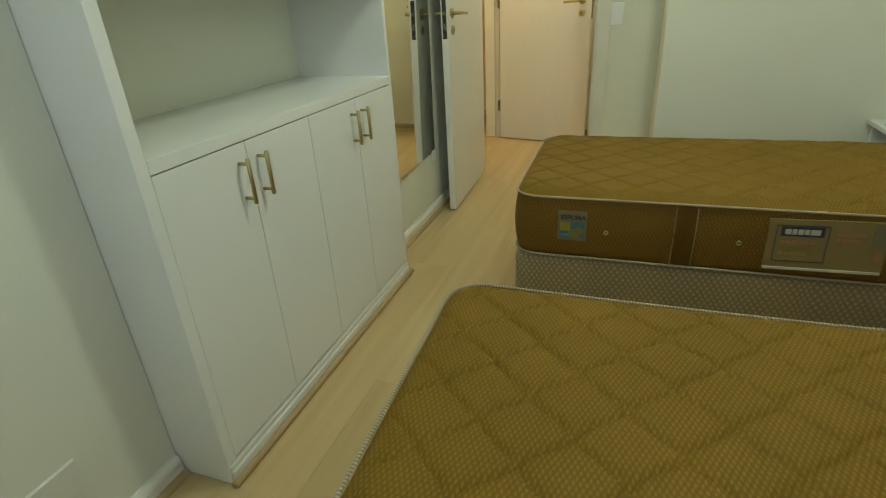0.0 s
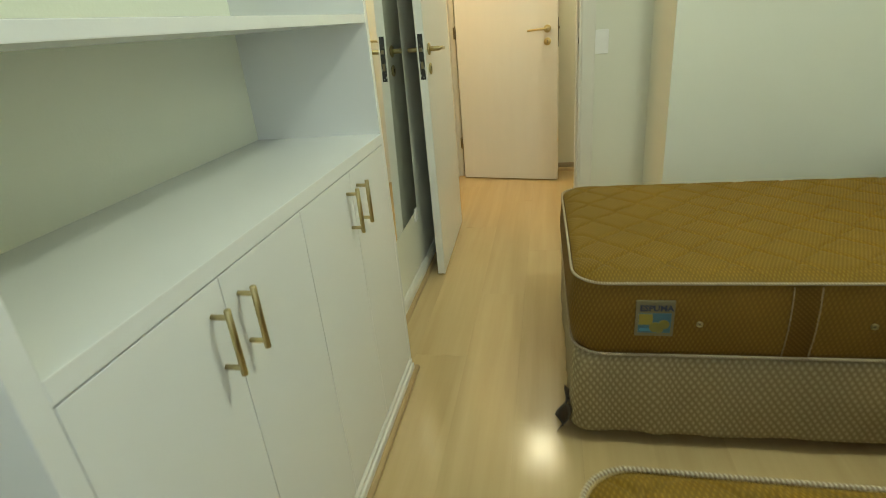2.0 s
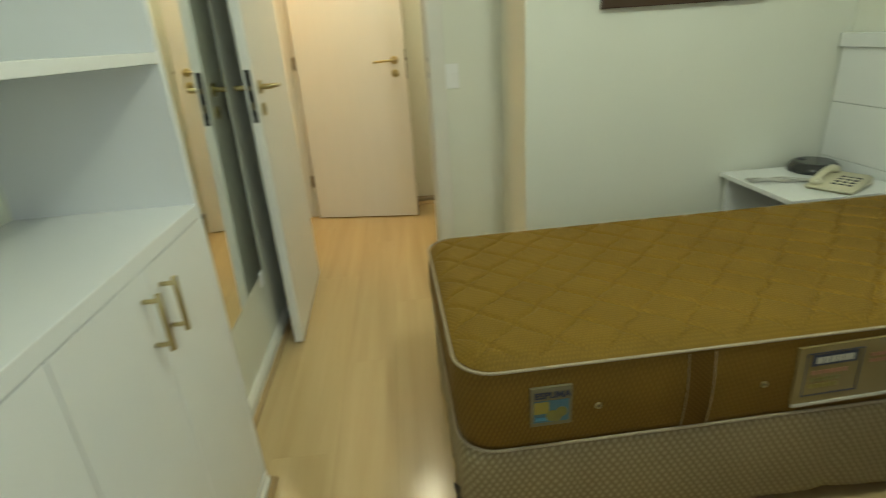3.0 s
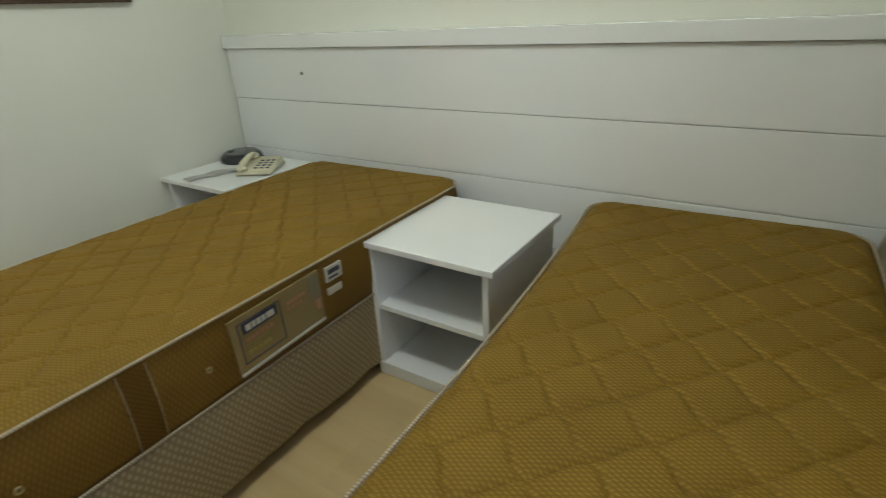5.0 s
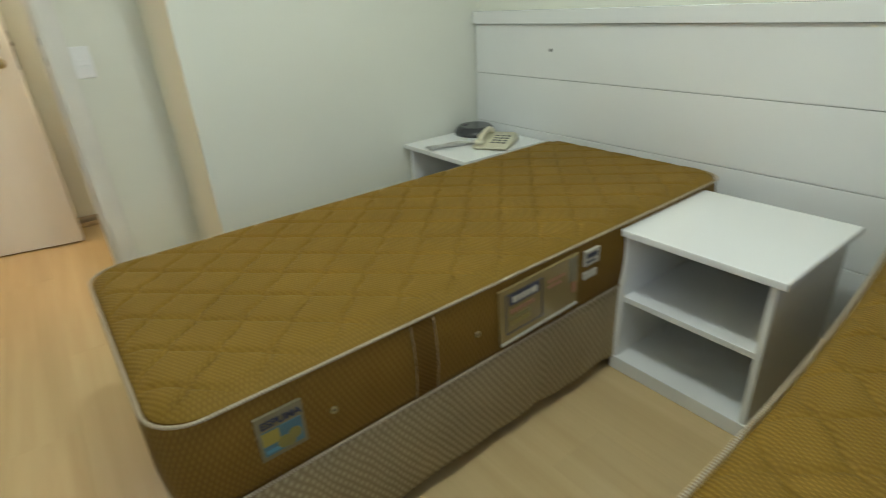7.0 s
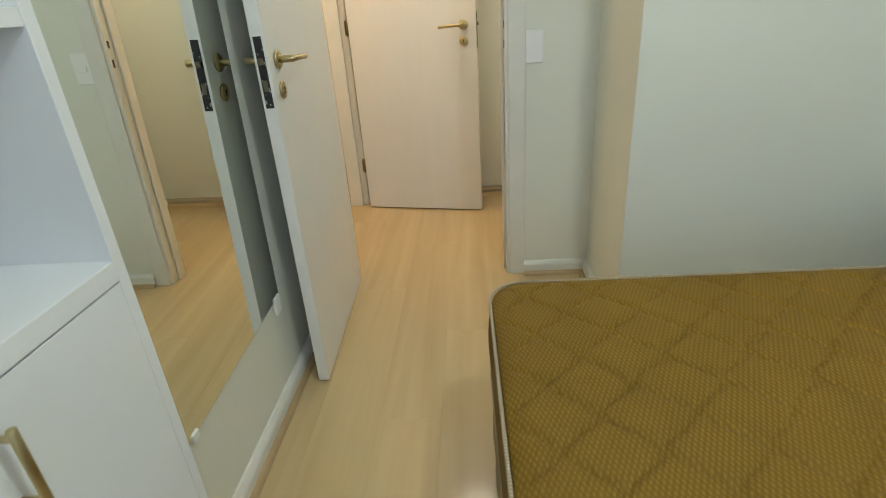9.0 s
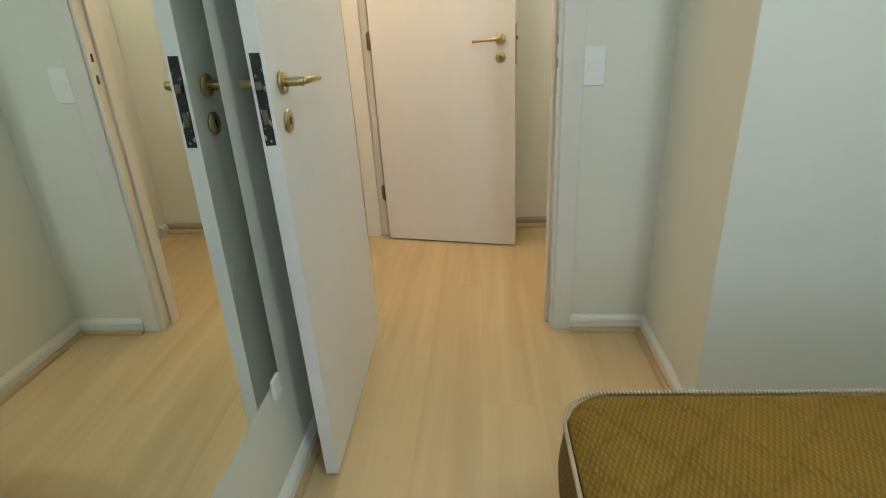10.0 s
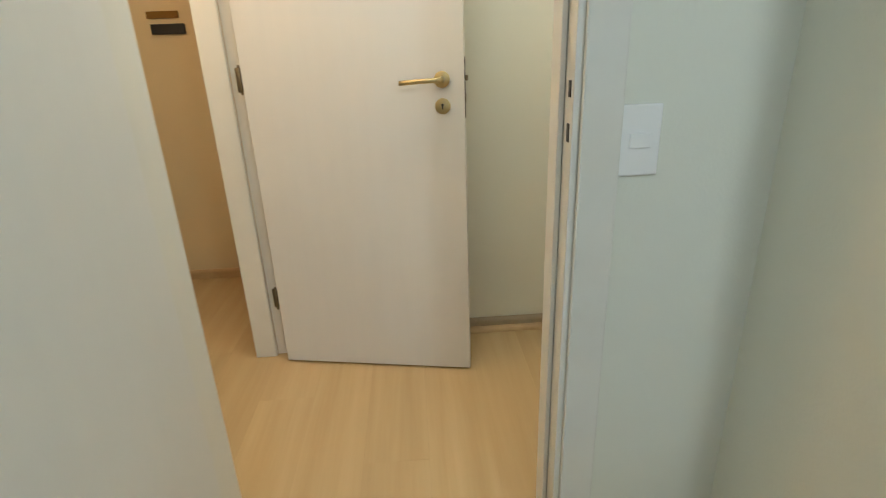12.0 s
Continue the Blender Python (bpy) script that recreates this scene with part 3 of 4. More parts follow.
part("shelf", boxed(XB + 0.012, CAB0 + 0.030, 1.52, -0.002, CAB1 - 0.020, 1.545, bevel=0.0015), M_WHITE, cab)
part("shelf", boxed(XB + 0.012, CAB0 + 0.030, 1.90, -0.002, CAB1 - 0.020, 1.925, bevel=0.0015), M_WHITE, cab)
part("top_panel", boxed(XB, CAB0, 2.30, 0, CAB1, 2.325, bevel=0.0015), M_WHITE, cab)
part("bottom_panel", boxed(XB + 0.012, CAB0 + 0.030, 0.045, -0.024, CAB1 - 0.020, 0.063), M_WHITE, cab)
part("plinth", boxed(-0.018, CAB0 + 0.004, 0.001, 0.010, CAB1 - 0.004, 0.040, bevel=0.006), M_TRIM, cab, "white skirting strip along the foot")
part("plinth", boxed(-0.018, CAB0 + 0.004, 0.0405, 0.004, CAB1 - 0.004, 0.056, bevel=0.004), M_TRIM, cab)
qa = bmesh.new()
rod(qa, (0.014, CAB0 - 0.01, 0.009), (0.014, CAB1 + 0.012, 0.009), 0.011, 12, cap=0.003)
part("floor_bead", qa, M_BATTEN, cab, "brown wooden bead at the floor", True)
dw = (CAB1 - 0.020 - CAB0 - 0.030) / 4


def pull(parent, y, z):
    """A brass bar pull on two posts, standing upright."""
    bm = bmesh.new()
    rod(bm, (0.028, y, z - 0.056), (0.028, y, z + 0.056), 0.0052, 14, cap=0.001)
    h = part("handle", bm, M_BRASS, parent, "slim satin brass bar handle", True)
    for dz in (-0.043, 0.043):
        part("post", rod(bmesh.new(), (0.0, y, z + dz), (0.028, y, z + dz), 0.0042, 12), M_BRASS, h, "", True)


for i in range(4):
    y0 = CAB0 + 0.030 + i * dw
    gap_a = 0.0011
    d = part("door", boxed(-0.020, y0 + gap_a, 0.066, 0.0, y0 + dw - gap_a, 0.8100, bevel=0.0012), M_WHITE, cab)
    edge = y0 + dw - 0.036 if i % 2 == 0 else y0 + 0.036
    pull(d, edge, 0.722)

# ---- mirror ----
# hung a little askew: turned towards the door and leaning out at the top
mir = thing("wall_mirror", "tall frameless mirror on the white wall", "mirror", pose(-0.105, 2.680, 1.0, 0, 0.75, 1.35))
part("glass", boxed(-0.005, -0.371, -0.655, 0.0, 0.368, 0.95, bevel=0.0008), M_MIRROR, mir)
part("clip", boxed(-0.006, 0.320, -0.705, 0.004, 0.363, -0.647, bevel=0.003), M_PLASTIC, mir, "clear plastic mirror clip")
part("clip", boxed(-0.006, -0.23, -0.667, 0.004, -0.205, -0.647, bevel=0.003), M_PLASTIC, mir)

# ---- light switch ----
sw = thing("light_switch", "white plastic light switch plate on the recess wall", "switch", pose(0.742, Y_DOOR, 0.963))
part("plate", boxed(-0.036, -0.007, -0.058, 0.036, -0.0005, 0.058, bevel=0.003, seg=3), M_PLASTIC, sw)
part("rocker", boxed(-0.016, -0.0105, -0.012, 0.020, -0.0065, 0.012, bevel=0.0015), M_PLASTIC, sw)

# ---- cover plate ----
so = thing("cover_plate", "white plastic blank cover plate low on the white wall", "cover plate", pose(X_WEST, 0.842, 0.228))
part("plate", boxed(0.0005, -0.060, -0.038, 0.010, 0.060, 0.038, bevel=0.003, seg=3), M_TRIM, so)
for dy in (-0.049, 0.049):
    part("screw_cap", rod(bmesh.new(), (0.0095, dy, 0), (0.0108, dy, 0), 0.0035, 14, cap=0.0005), M_TRIM, so, "", True)

# ---- headboard ----
XH = 2.41
hb = thing("headboard", "long white panelled headboard with grooves and a top rail", "headboard")
HB0, HB1 = 0.732, 3.388
for z0, z1 in ((0.08, 0.2775), (0.2787, 0.5225), (0.5237, 0.7635), (0.7647, 0.993)):
    part("board", boxed(XH, HB0, z0, XH + 0.024, HB1, z1, bevel=0.0042), M_WHITE, hb)
part("top_rail", boxed(XH - 0.014, HB0 - 0.006, 0.994, XH + 0.034, HB1 + 0.003, 1.050, bevel=0.003), M_WHITE, hb)
part("backing", boxed(XH + 0.0245, HB0 + 0.002, 0.0, XH + 0.039, HB1 - 0.002, 0.992), M_WHITE, hb)
part("screw_hole", rod(bmesh.new(), (XH - 0.0012, 2.883, 0.886), (XH + 0.001, 2.883, 0.886), 0.0075, 14), M_DARKDEV, hb, "dark screw hole")


# ---- nightstands ----
def nightstand(label, m, w=0.462, d=0.455, h=0.490):
    """Open white stand: overhanging top, two sides, one shelf, a base; front looks -x, width along y from 0."""
    root = thing("nightstand", label, "nightstand", m, "nightstands beside the beds")
    part("top", boxed(0, 0, h - 0.020, d, w, h, bevel=0.003), M_WHITE, root)
    a, b, f = 0.022, w - 0.022, 0.016
    part("side", boxed(f, a, 0.0, d - 0.005, a + 0.018, h - 0.0205, bevel=0.0015), M_WHITE, root)
    part("side", boxed(f, b - 0.018, 0.0, d - 0.005, b, h - 0.0205, bevel=0.0015), M_WHITE, root)
    part("back", boxed(d - 0.016, a + 0.0185, 0.02, d - 0.006, b - 0.0185, h - 0.021), M_WHITE, root)
    part("shelf", boxed(f + 0.006, a + 0.0185, 0.250, d - 0.017, b - 0.0185, 0.268, bevel=0.0015), M_WHITE, root)
    part("base", boxed(f - 0.004, a - 0.004, 0.0005, d - 0.017, b + 0.004, 0.048, bevel=0.003), M_WHITE, root)
    return root


nightstand("white open nightstand with a shelf between the two beds", pose(1.768, 1.583, 0), d=0.472)
nightstand("white open nightstand in the corner holding a telephone", pose(1.905, 2.884, 0), w=0.462, d=0.485)


# ---- beds ----
BL, BR = 1.835, 0.085


def outline(l, w, r, n=8):
    pts = []
    for cx, cy, a0 in ((l - r, r, -90), (l - r, w - r, 0), (r, w - r, 90), (r, r, 180)):
        for i in range(n + 1):
            a = radians(a0 + 90 * i / n)
            pts.append((cx + r * math.cos(a), cy + r * math.sin(a)))
    return pts


def dense(pts, step=0.02):
    out = []
    for i, p in enumerate(pts):
        q = pts[(i + 1) % len(pts)]
        d = math.dist(p, q)
        k = max(1, int(d / step))
        out += [(p[0] + (q[0] - p[0]) * j / k, p[1] + (q[1] - p[1]) * j / k) for j in range(k)]
    return out


def loft(rings, close_top=False, close_bottom=False):
    """Skin over closed rings of (x, y, z); UV in metres round and up."""
    bm = bmesh.new()
    uv = bm.loops.layers.uv.verify()
    vs = [[bm.verts.new(p) for p in ring] for ring in rings]
    k = len(rings[0])
    run = [0.0]
    for i in range(k):
        run.append(run[-1] + math.dist(rings[0][i][:2], rings[0][(i + 1) % k][:2]))
    up = [0.0]
    for a, b in zip(rings, rings[1:]):
        up.append(up[-1] + math.dist(a[0], b[0]))
    for j in range(len(rings) - 1):
        for i in range(k):
            f = bm.faces.new((vs[j][i], vs[j][(i + 1) % k], vs[j + 1][(i + 1) % k], vs[j + 1][i]))
            f.smooth = True
            for lp, (u, v) in zip(f.loops, ((run[i], up[j]), (run[i + 1], up[j]), (run[i + 1], up[j + 1]), (run[i], up[j + 1]))):
                lp[uv].uv = (u, v)
    if close_bottom:
        bm.faces.new(vs[0][::-1])
    if close_top:
        bm.faces.new(vs[-1])
    return bm


def quilt_height(x, y):
    """Pillows between scalloped stitch lines running both ways across the bed."""
    p = 0.150
    u, v = (x + y) / p, (x - y) / p
    a = u + 0.014 * math.sin(2 * math.pi * v)
    b = v + 0.036 * math.sin(2 * math.pi * u)
    da, db = abs(a - round(a)), abs(b - round(b))

    def groove(d):
        return 1 - 0.85 * math.exp(-(d / 0.036) ** 2) - 0.15 * math.exp(-(d / 0.10) ** 2)
    return 0.0092 * groove(da) * groove(db)


def quilt_top(l, w, r, z, crown):
    bm = bmesh.new()
    uv = bm.loops.layers.uv.verify()
    nx, ny = 340, 144
    grid = []
    for i in range(nx + 1):
        row = []
        for j in range(ny + 1):
            x, y = l * i / nx, w * j / ny
            cx, cy = min(max(x, r), l - r), min(max(y, r), w - r)
            dx, dy = (x - cx) / r, (y - cy) / r
            if dx and dy:
                mx, my = dx * math.sqrt(1 - dy * dy / 2), dy * math.sqrt(1 - dx * dx / 2)
                x, y = cx + mx * r, cy + my * r
            e = min(1.0, min((l - x) if x > l / 2 else x, (w - y) if y > w / 2 else y) / 0.05)
            if dx and dy:
                e = min(1.0, (1 - math.hypot(mx, my)) * r / 0.05)
            e = max(0.0, e)
            rise = 1 - (1 - e) ** 2
            row.append(bm.verts.new((x, y, z + crown * rise + quilt_height(x, y) * rise + 0.0015 * noise.noise((x * 5, y * 5, 3)))))
        grid.append(row)
    for i in range(nx):
        for j in range(ny):
            f = bm.faces.new((grid[i][j], grid[i + 1][j], grid[i + 1][j + 1], grid[i][j + 1]))
            f.smooth = True
            for lp in f.loops:
                lp[uv].uv = lp.vert.co.xy
    return bm


def bed_base(label, m, BW, flap=True, low=0.0):
    root = thing("bed_base", label, "bed base", m, "twin beds")
    o = dense(outline(BL - 0.01, BW - 0.01, 0.05), 0.02)
    ins = dense(outline(BL - 0.05, BW - 0.05, 0.035), 0.04)
    def crumple(x, y, z):
        k = max(0.0, (0.17 - z) / 0.14)
        w = 0.010 * k * noise.noise((x * 9, y * 9, z * 7)) + 0.006 * k * noise.noise((x * 24, y * 24, z * 20))
        return (x + w * (1 if x > BL / 2 else -1), y + w * (1 if y > BW / 2 else -1), z + 0.012 * k * noise.noise((x * 6, y * 6, 2)))
    rings = [[crumple(x, y, z) for x, y in o] for z in (0.046, 0.056, 0.072, 0.095, 0.12, 0.16, 0.22, 0.270 - low)]
    def shrunk(k, z):
        cx, cy = (BL - 0.01) / 2, (BW - 0.01) / 2
        return [(cx + (x - cx) * (1 - k / cx), cy + (y - cy) * (1 - k / cy), z) for x, y in o]
    rings += [shrunk(0.004, 0.284 - low), shrunk(0.014, 0.292 - low), shrunk(0.03, 0.295 - low)]
    part("upholstery", loft(rings, True, True), M_BOX, root)
    for x in (0.10, BL - 0.12):
        for y in (0.10, BW - 0.11):
            part("foot", rod(bmesh.new(), (x, y, 0.0), (x, y, 0.066), 0.024, 16, 0.028), M_FEET, root, "", True)
    if flap:
        bm = bmesh.new()
        uv = bm.loops.layers.uv.verify()
        rows = []
        for j in range(7):
            s = j / 6
            rows.append([bm.verts.new((-0.002 - 0.030 * s + 0.012 * math.sin(5 * i + 4 * s), 0.03 + 0.016 * i + 0.012 * s * math.sin(2.2 * i), 0.10 - 0.094 * s)) for i in range(7)])
        for j in range(6):
            for i in range(6):
                f = bm.faces.new((rows[j][i], rows[j][i + 1], rows[j + 1][i + 1], rows[j + 1][i]))
                f.smooth = True
                for lp in f.loops:
                    lp[uv].uv = (lp.vert.co.y, lp.vert.co.z)
        bmesh.ops.solidify(bm, geom=bm.faces[:], thickness=0.002)
        part("torn_lining", bm, M_FLAP, root, "loose brown lining hanging at the corner")
    return root


def flat_letters(text, size, mat, parent, m):
    cu = bpy.data.curves.new("lettering", 'FONT')
    cu.body, cu.size, cu.extrude, cu.offset = text, size, 0.0003, 0.0007
    tmp = bpy.data.objects.new("lettering", cu)
    scene.collection.objects.link(tmp)
    bpy.context.view_layer.update()
    me = bpy.data.meshes.new_from_object(tmp.evaluated_get(bpy.context.evaluated_depsgraph_get()))
    bpy.data.objects.remove(tmp)
    me.materials.append(mat)
    ob = new("lettering", me)
    ob.parent = parent
    ob.matrix_basis = m
    return ob


def mattress(label, m, BW, dressed=True, low=0.0, bow=0.0):
    root = thing("mattress", label, "mattress", m, "twin mattresses")
    z0, z1 = 0.300 - low, 0.507 - low
    o = dense(outline(BL, BW, BR), 0.03)
    cx, cy = BL / 2, BW / 2
    def grown(k, z):
        return [(cx + (x - cx) * (1 + k / cx), cy + (y - cy) * (1 + k / cy), z + 0.0015 * noise.noise((x * 6, y * 6, z * 9))) for x, y in o]
    rings = [grown(-0.03, z0 - 0.003), grown(-0.004, z0)]
    for q in range(1, 10):
        s = q / 10
        rings.append(grown(0.010 * math.sin(math.pi * s) - 0.002, z0 + (z1 - z0) * s))
    rings.append(grown(-0.004, z1))
    border = part("border", loft(rings, False, True), M_MSIDE, root, "brown woven mattress border")
    part("quilted_top", quilt_top(BL - 0.008, BW - 0.008, BR, z1 - 0.001, 0.012), M_QUILT, root, "golden-brown quilted damask top").location = (0.004, 0.004, 0)
    fine = dense(outline(BL + 0.004, BW + 0.004, BR), 0.012)
    part("piping", tube(bmesh.new(), [(x - 0.002, y - 0.002, z1) for x, y in fine], 0.0037, 10, True), M_ROPE, root, "twisted cream and brown piping cord")
    part("piping", tube(bmesh.new(), [(x - 0.002, y - 0.002, z0 + 0.003) for x, y in fine], 0.0037, 10, True), M_ROPE, root, "twisted cream and brown piping cord")
    for ob in root.children:
        for v in ob.data.vertices:
            v.co.y -= bow * math.sin(math.pi * min(max(v.co.x / BL, 0), 1)) * v.co.y / BW
    if not dressed:
        return root
    ys = -0.0105
    # side dressings on the face that looks -y
    a = part("maker_label", boxed(0.165, ys - 0.002, 0.352, 0.255, ys + 0.004, 0.450), M_PALECARD, border, "small printed foam label with a blue and yellow picture")
    part("picture", boxed(0.172, ys - 0.0030, 0.362, 0.248, ys - 0.0015, 0.417), M_BLUEINK, a)
    part("yellow_patch", boxed(0.1725, ys - 0.0038, 0.385, 0.205, ys - 0.0028, 0.415), M_GREENINK, a)
    for x, z, r in ((0.212, 0.378, 0.014), (0.232, 0.386, 0.013), (0.222, 0.372, 0.010)):
        part("motif", rod(bmesh.new(), (x, ys - 0.0042, z), (x, ys - 0.0026, z), r, 14), M_OLIVEINK, a)
    part("print", boxed(0.176, ys - 0.0040, 0.367, 0.202, ys - 0.0028, 0.375), M_TEALINK, a)
    flat_letters("ESPUMA", 0.0215, M_INK, a, pose(0.1735, ys - 0.0036, 0.424, 90, 0, 0))
    a.location = (-0.018, 0, 0.015)
    for x in (0.297, 0.672):
        bm = bmesh.new()
        tube(bm, [(x + 0.0058 * math.cos(k * math.pi / 8), ys + 0.001, 0.400 + 0.0058 * math.sin(k * math.pi / 8)) for k in range(16)], 0.0026, 8, True)
        e = part("air_vent", bm, M_BRASS, border, "brass ventilation eyelet")
        part("hole", rod(bmesh.new(), (x, ys - 0.0006, 0.400), (x, ys + 0.004, 0.400), 0.0034, 12), M_HINGE, e)
    def swell(z):
        return -(0.010 * math.sin(math.pi * (z - z0) / (z1 - z0)) - 0.002)
    bm = bmesh.new()
    uv = bm.loops.layers.uv.verify()
    grid = [[bm.verts.new((0.494 + 0.0142 * i_, swell(z0 + 0.008 + 0.0136 * k) - 0.0032, z0 + 0.008 + 0.0136 * k)) for i_ in range(5)] for k in range(15)]
    for k in range(14):
        for i_ in range(4):
            f = bm.faces.new((grid[k][i_], grid[k][i_ + 1], grid[k + 1][i_ + 1], grid[k + 1][i_]))
            for lp in f.loops:
                lp[uv].uv = (lp.vert.co.x, lp.vert.co.z)
    bmesh.ops.solidify(bm, geom=bm.faces[:], thickness=0.002)
    st = part("strap_handle", bm, M_STRAP, border, "reddish-brown webbing strap with pale edging")
    for x in (0.493, 0.552):
        part("edging", tube(bmesh.new(), [(x, swell(z0 + 0.008 + 0.0136 * k) - 0.0036, z0 + 0.008 + 0.0136 * k) for k in range(15)], 0.0013, 6), M_EDGING, st)
    b = part("care_label", boxed(0.755, ys - 0.002, 0.345, 1.045, ys + 0.004, 0.497), M_LABELP, border, "large yellowed label under clear plastic, partly peeling")
    fr_ = bmesh.new()
    for q in ((0.775, 0.368, 0.905, 0.3705), (0.775, 0.478, 0.905, 0.4805), (0.775, 0.368, 0.7775, 0.4805), (0.9025, 0.368, 0.905, 0.4805)):
        box(fr_, q[0], ys - 0.0032, q[1], q[2], ys - 0.0018, q[3])
    part("border_line", fr_, M_INK, b)
    part("name_plate", boxed(0.787, ys - 0.0035, 0.447, 0.893, ys - 0.0015, 0.476), M_INK, b, "dark plate with plain pale bars")
    for x0, x1 in ((0.797, 0.812), (0.815, 0.826), (0.829, 0.842), (0.845, 0.856), (0.859, 0.883)):
        part("mark", boxed(x0, ys - 0.0045, 0.453, x1, ys - 0.0033, 0.469), M_WHITEINK, b)
    for z, col_, x1 in ((0.424, M_INKR, 0.885), (0.405, M_OLIVEINK, 0.870), (0.388, M_GREENINK, 0.860)):
        x = 0.790
        while x < x1 - 0.012:
            part("print", boxed(x, ys - 0.0032, z, x + 0.011, ys - 0.0015, z + 0.010), col_, b)
            x += 0.0145
    for z, x1 in ((0.452, 1.000), (0.436, 0.985)):
        x = 0.925
        while x < x1 - 0.010:
            part("print", boxed(x, ys - 0.0032, z, x + 0.010, ys - 0.0015, z + 0.008), M_INKR, b)
            x += 0.0135
    part("corner_flap", boxed(1.005, ys - 0.0042, 0.420, 1.040, ys - 0.0022, 0.492, bevel=0.0006), M_PALECARD, b, "pale peeling corner of the label")
    part("emblem", boxed(1.020, ys - 0.0034, 0.385, 1.036, ys - 0.0015, 0.415), M_INKR, b)
    b.matrix_basis = pose(-0.003, 0, -0.034, 0, -1.6, 0)
    part("lower_edge", boxed(0.757, ys - 0.0046, 0.341, 1.043, ys + 0.002, 0.349, bevel=0.0012), M_WHITEINK, b, "white turned-up lower edge of the plastic")
    c = part("size_tag", boxed(1.056, ys - 0.003, 0.438, 1.118, ys + 0.004, 0.482), M_WHITEINK, border, "small white size tag")
    part("print", boxed(1.063, ys - 0.0042, 0.460, 1.108, ys - 0.0025, 0.474), M_INK, c)
    part("print", boxed(1.063, ys - 0.0042, 0.446, 1.100, ys - 0.0025, 0.452), M_INK, c)
    part("small_tag", boxed(1.056, ys - 0.003, 0.398, 1.110, ys + 0.004, 0.418), M_WHITEINK, border, "small white paper tag")
    return root


B1 = pose(0.535, 2.003, 0, 0, 0, 0.9)
B2 = pose(0.550, 0.700, 0, 0, -0.5, 2.4)
bed_base("beige patterned box base of the bed near the door", B1, 0.775)
mattress("golden-brown quilted mattress with labels on its side", B1, 0.775)
BL = 1.862
bed_base("beige patterned box base of the bed by the window", B2, 0.745, False, 0.022)
mattress("golden-brown quilted mattress of the bed by the curtain", B2, 0.745, False, 0.022, 0.04)

# ---- telephone corner ----
ph = thing("telephone", "cream desk telephone with dark keys", "telephone", pose(2.185, 3.000, 0.4905, 0, 0, -60))
pb = bmesh.new()
lo = [pb.verts.new(p) for p in ((-0.085, -0.105, 0), (0.085, -0.105, 0), (0.085, 0.105, 0), (-0.085, 0.105, 0))]
hi = [pb.verts.new(p) for p in ((-0.080, -0.100, 0.028), (0.080, -0.100, 0.028), (0.080, 0.100, 0.060), (-0.080, 0.100, 0.060))]
for i in range(4):
    pb.faces.new((lo[i], lo[(i + 1) % 4], hi[(i + 1) % 4], hi[i]))
pb.faces.new(lo[::-1]), pb.faces.new(hi)
bmesh.ops.bevel(pb, geom=pb.edges[:], offset=0.009, segments=3, affect='EDGES')
ph.scale = (1.0, 1.0, 0.68)
part("body", pb, M_CREAM, ph, "", True)
hs = bmesh.new()
tube(hs, [(-0.052, -0.085, 0.050), (-0.052, -0.060, 0.070), (-0.052, -0.03, 0.079), (-0.052, 0.02, 0.088), (-0.052, 0.06, 0.090), (-0.052, 0.085, 0.080)], 0.014, 12)
rod(hs, (-0.052, -0.078, 0.034), (-0.052, -0.080, 0.062), 0.024, 18, 0.020, cap=0.004)
rod(hs, (-0.052, 0.080, 0.056), (-0.052, 0.078, 0.086), 0.024, 18, 0.020, cap=0.004)
part("handset", hs, M_CREAM, ph, "", True)
for r in range(4):
    for c in range(3):
        x, y = 0.002 + c * 0.026, -0.055 + r * 0.030
        z = 0.028 + (y + 0.10) * 0.16
        part("key", boxed(x - 0.008, y - 0.006, z - 0.002, x + 0.008, y + 0.006, z + 0.005, bevel=0.0015), M_KEY, ph)
dv = thing("answering_device", "smoked grey plastic device with a dark front", "device", pose(2.285, 3.262, 0.4905, 0, 0, -40))
db = bmesh.new()
bmesh.ops.create_uvsphere(db, u_segments=28, v_segments=14, radius=1)
for v in db.verts:
    v.co = Vector((v.co.x * 0.104, v.co.y * 0.118, min(max(v.co.z, 0) * 0.060, 0.038)))
part("shell", db, M_GREYDEV, dv, "", True)
fb = bmesh.new()
bmesh.ops.create_uvsphere(fb, u_segments=20, v_segments=10, radius=1)
for v in fb.verts:
    v.co = Vector((v.co.x * 0.040 - 0.050, v.co.y * 0.055 + 0.02, max(v.co.z, 0) * 0.042 + 0.001))
part("front", fb, M_DARKDEV, dv, "black glossy front", True)
cd = thing("phone_cord", "flat bundled grey telephone cord on the nightstand", "cord")
for k in range(9):
    run = [(1.915 + 0.024 * i, 3.160 + 0.004 * math.sin(i * 0.9 + 1.3 * k) + 0.0052 * (k - 4) - 0.006 * i + 0.010 * math.sin(i * 0.45), 0.4938 + 0.0035 * (k % 2) + 0.006 * abs(math.sin(i * 0.6 + 0.15 * k))) for i in range(11)]
    part("strand", tube(bmesh.new(), run, 0.0032, 8), M_CORD, cd)

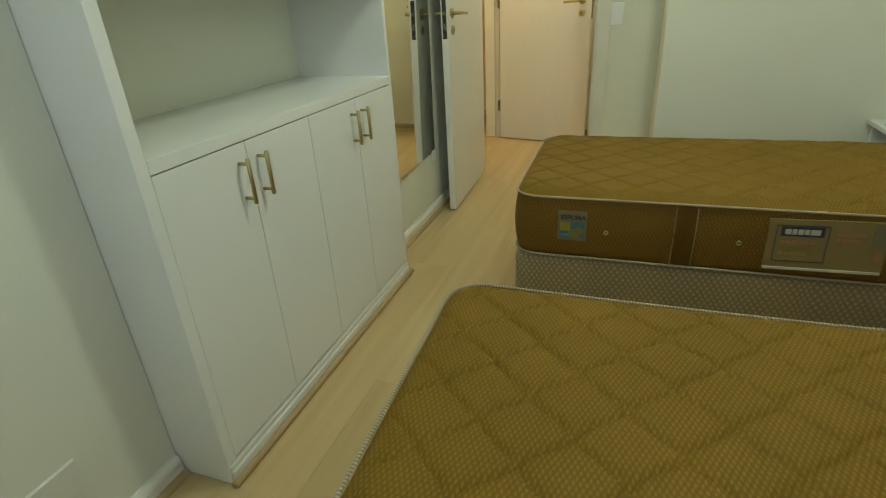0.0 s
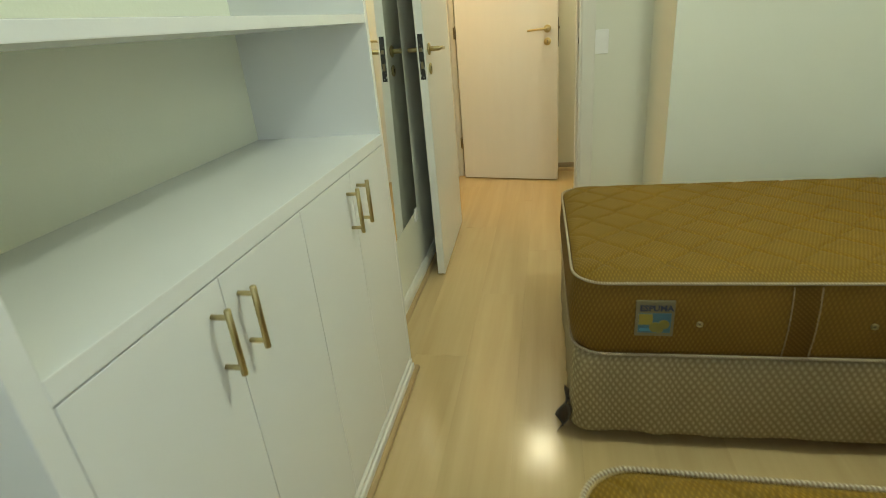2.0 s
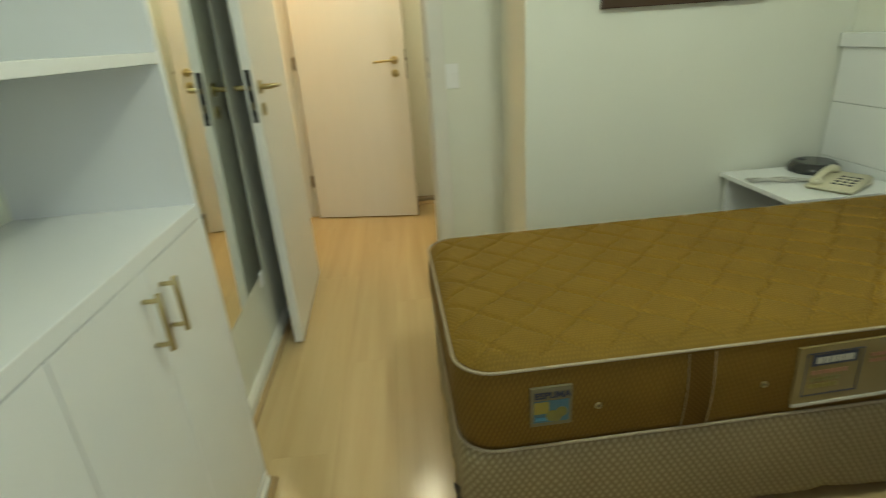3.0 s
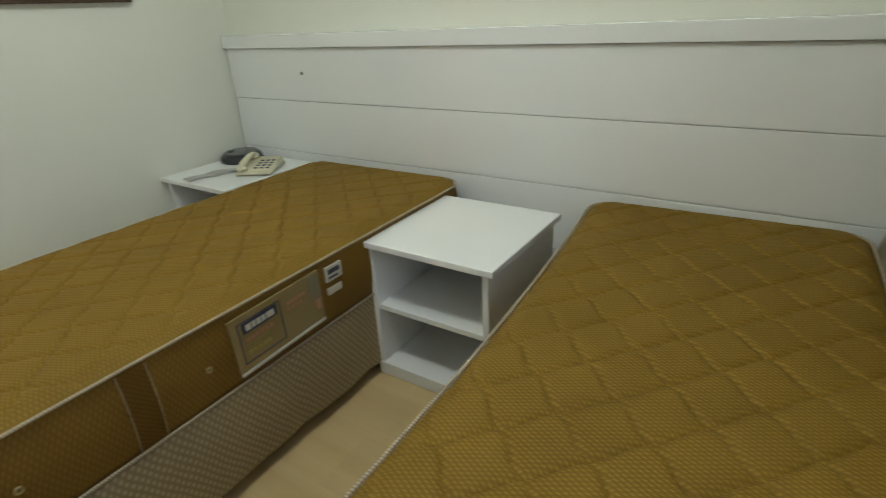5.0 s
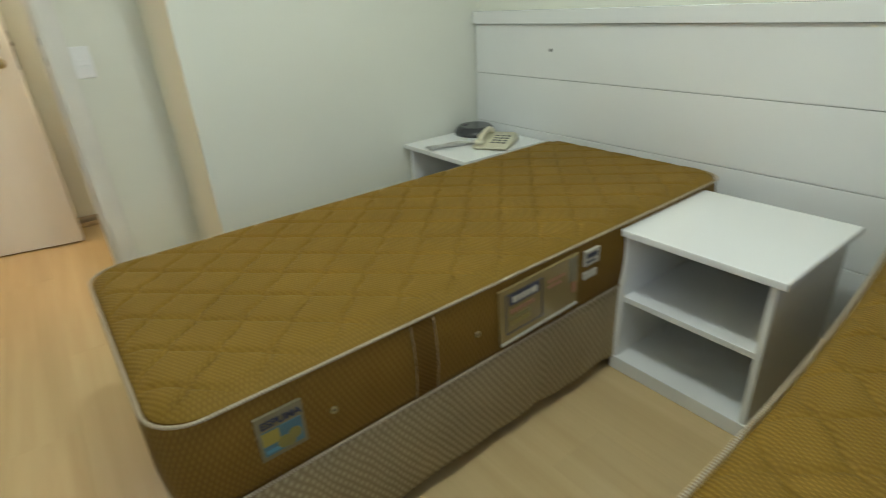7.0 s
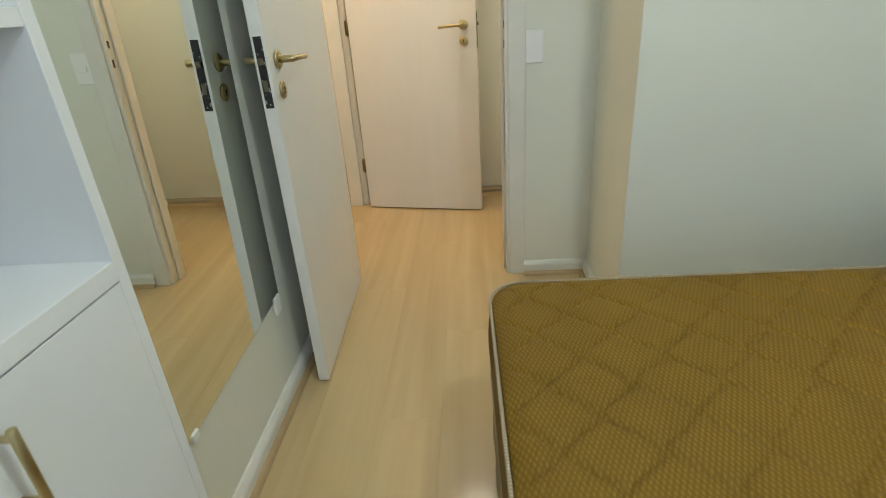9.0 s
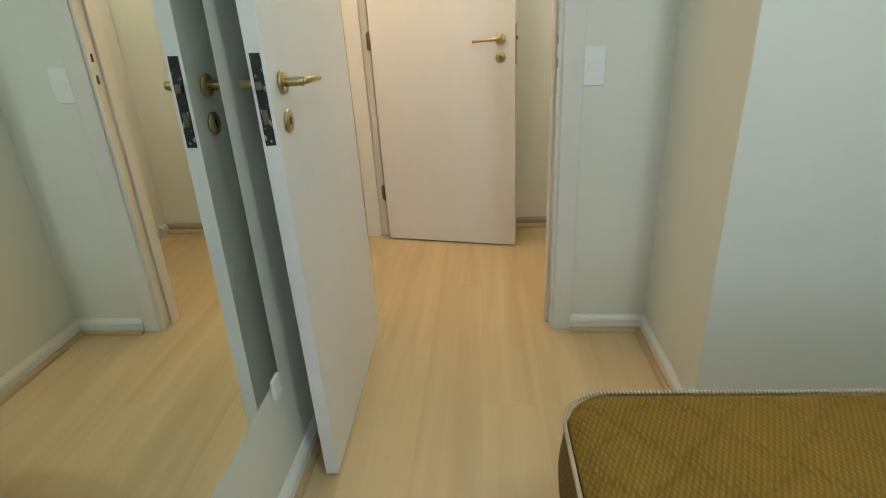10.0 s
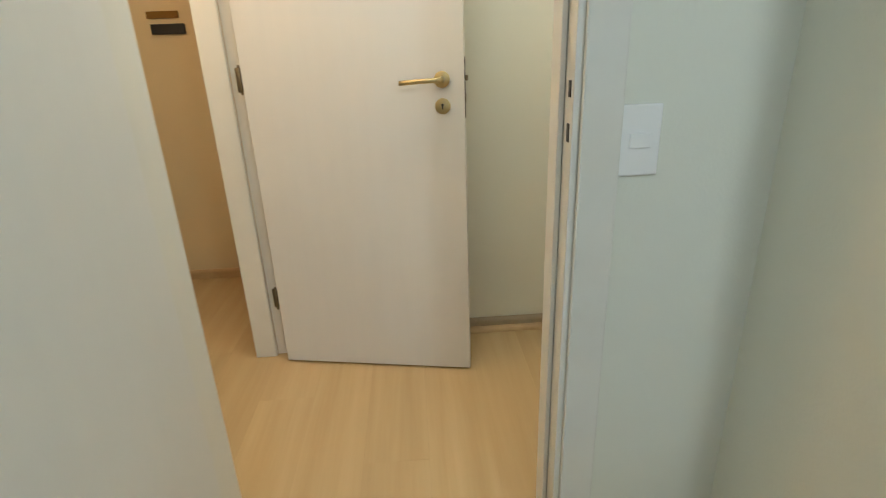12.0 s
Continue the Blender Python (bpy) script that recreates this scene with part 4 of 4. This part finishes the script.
# ---- picture on the bed wall ----
ang = math.degrees(math.atan2(Y_BED_E - CORNER[1], X_EAST - CORNER[0]))
pic = thing("picture", "framed picture with a dark wooden frame on the wall", "picture", pose(1.29, CORNER[1] + 0.30 * math.tan(radians(ang)), 1.205, 0, 0, ang))
for q in ((0, 0, 0.70, 0.035), (0, 0.465, 0.70, 0.50), (0, 0.0355, 0.035, 0.4645), (0.665, 0.0355, 0.70, 0.4645)):
    part("frame_bar", boxed(q[0], -0.026, q[1], q[2], -0.002, q[3], bevel=0.003), M_FRAMEWOOD, pic)
part("canvas", boxed(0.0355, -0.014, 0.0355, 0.6645, -0.006, 0.4645), M_CANVAS, pic)

# ---- plate on the far wall ----
fp = thing("wall_panel", "small dark panel with a pale plate on the tan wall", "panel", pose(-0.70, Y_END, 1.235))
part("screen", boxed(-0.075, -0.012, -0.022, 0.075, -0.0005, 0.022, bevel=0.003), M_DARKDEV, fp)
part("plate", boxed(-0.085, -0.008, 0.045, 0.055, -0.0005, 0.075, bevel=0.002), M_STRAP, fp)

# ---- laminate planks ----
PW, PL = 0.192, 1.28
plank_mesh = {}


def plank(w, ln):
    key = (round(w, 3), round(ln, 3))
    if key not in plank_mesh:
        bm = boxed(0, 0, -0.006, w - 0.0001, ln - 0.0001, 0.0)
        top = [e for e in bm.edges if all(abs(v.co.z) < 1e-6 for v in e.verts)]
        bmesh.ops.bevel(bm, geom=top, offset=0.00012, segments=1, affect='EDGES')
        me = bpy.data.meshes.new("plank")
        bm.to_mesh(me)
        bm.free()
        me.materials.append(M_FLOOR)
        plank_mesh[key] = me
    return plank_mesh[key]


col = 0
lay = random.Random(11)
x = 0.372 - 8 * PW
while x < X_EAST:
    w = min(PW, X_EAST - x)
    lo_y = 0.0 if x > -0.45 else 3.85
    hi_y = Y_END if x < X_HE - 0.02 else 3.42
    y = (2.06 + 0.37 * (col - 8) * PL) % PL - PL
    while y < hi_y:
        y0, y1 = max(y, lo_y), min(y + PL, hi_y)
        if y1 - y0 > 0.02:
            ob = new("plank", plank(w, y1 - y0))
            lean, dip = lay.uniform(-0.3, 0.3), lay.uniform(-0.03, 0.03)
            ob.matrix_basis = pose(x + w / 2, (y0 + y1) / 2, 0, dip, lean, 0) @ pose(-w / 2, (y0 - y1) / 2, 0)
            ob.parent = floor
        y += PL
    x += PW
    col += 1
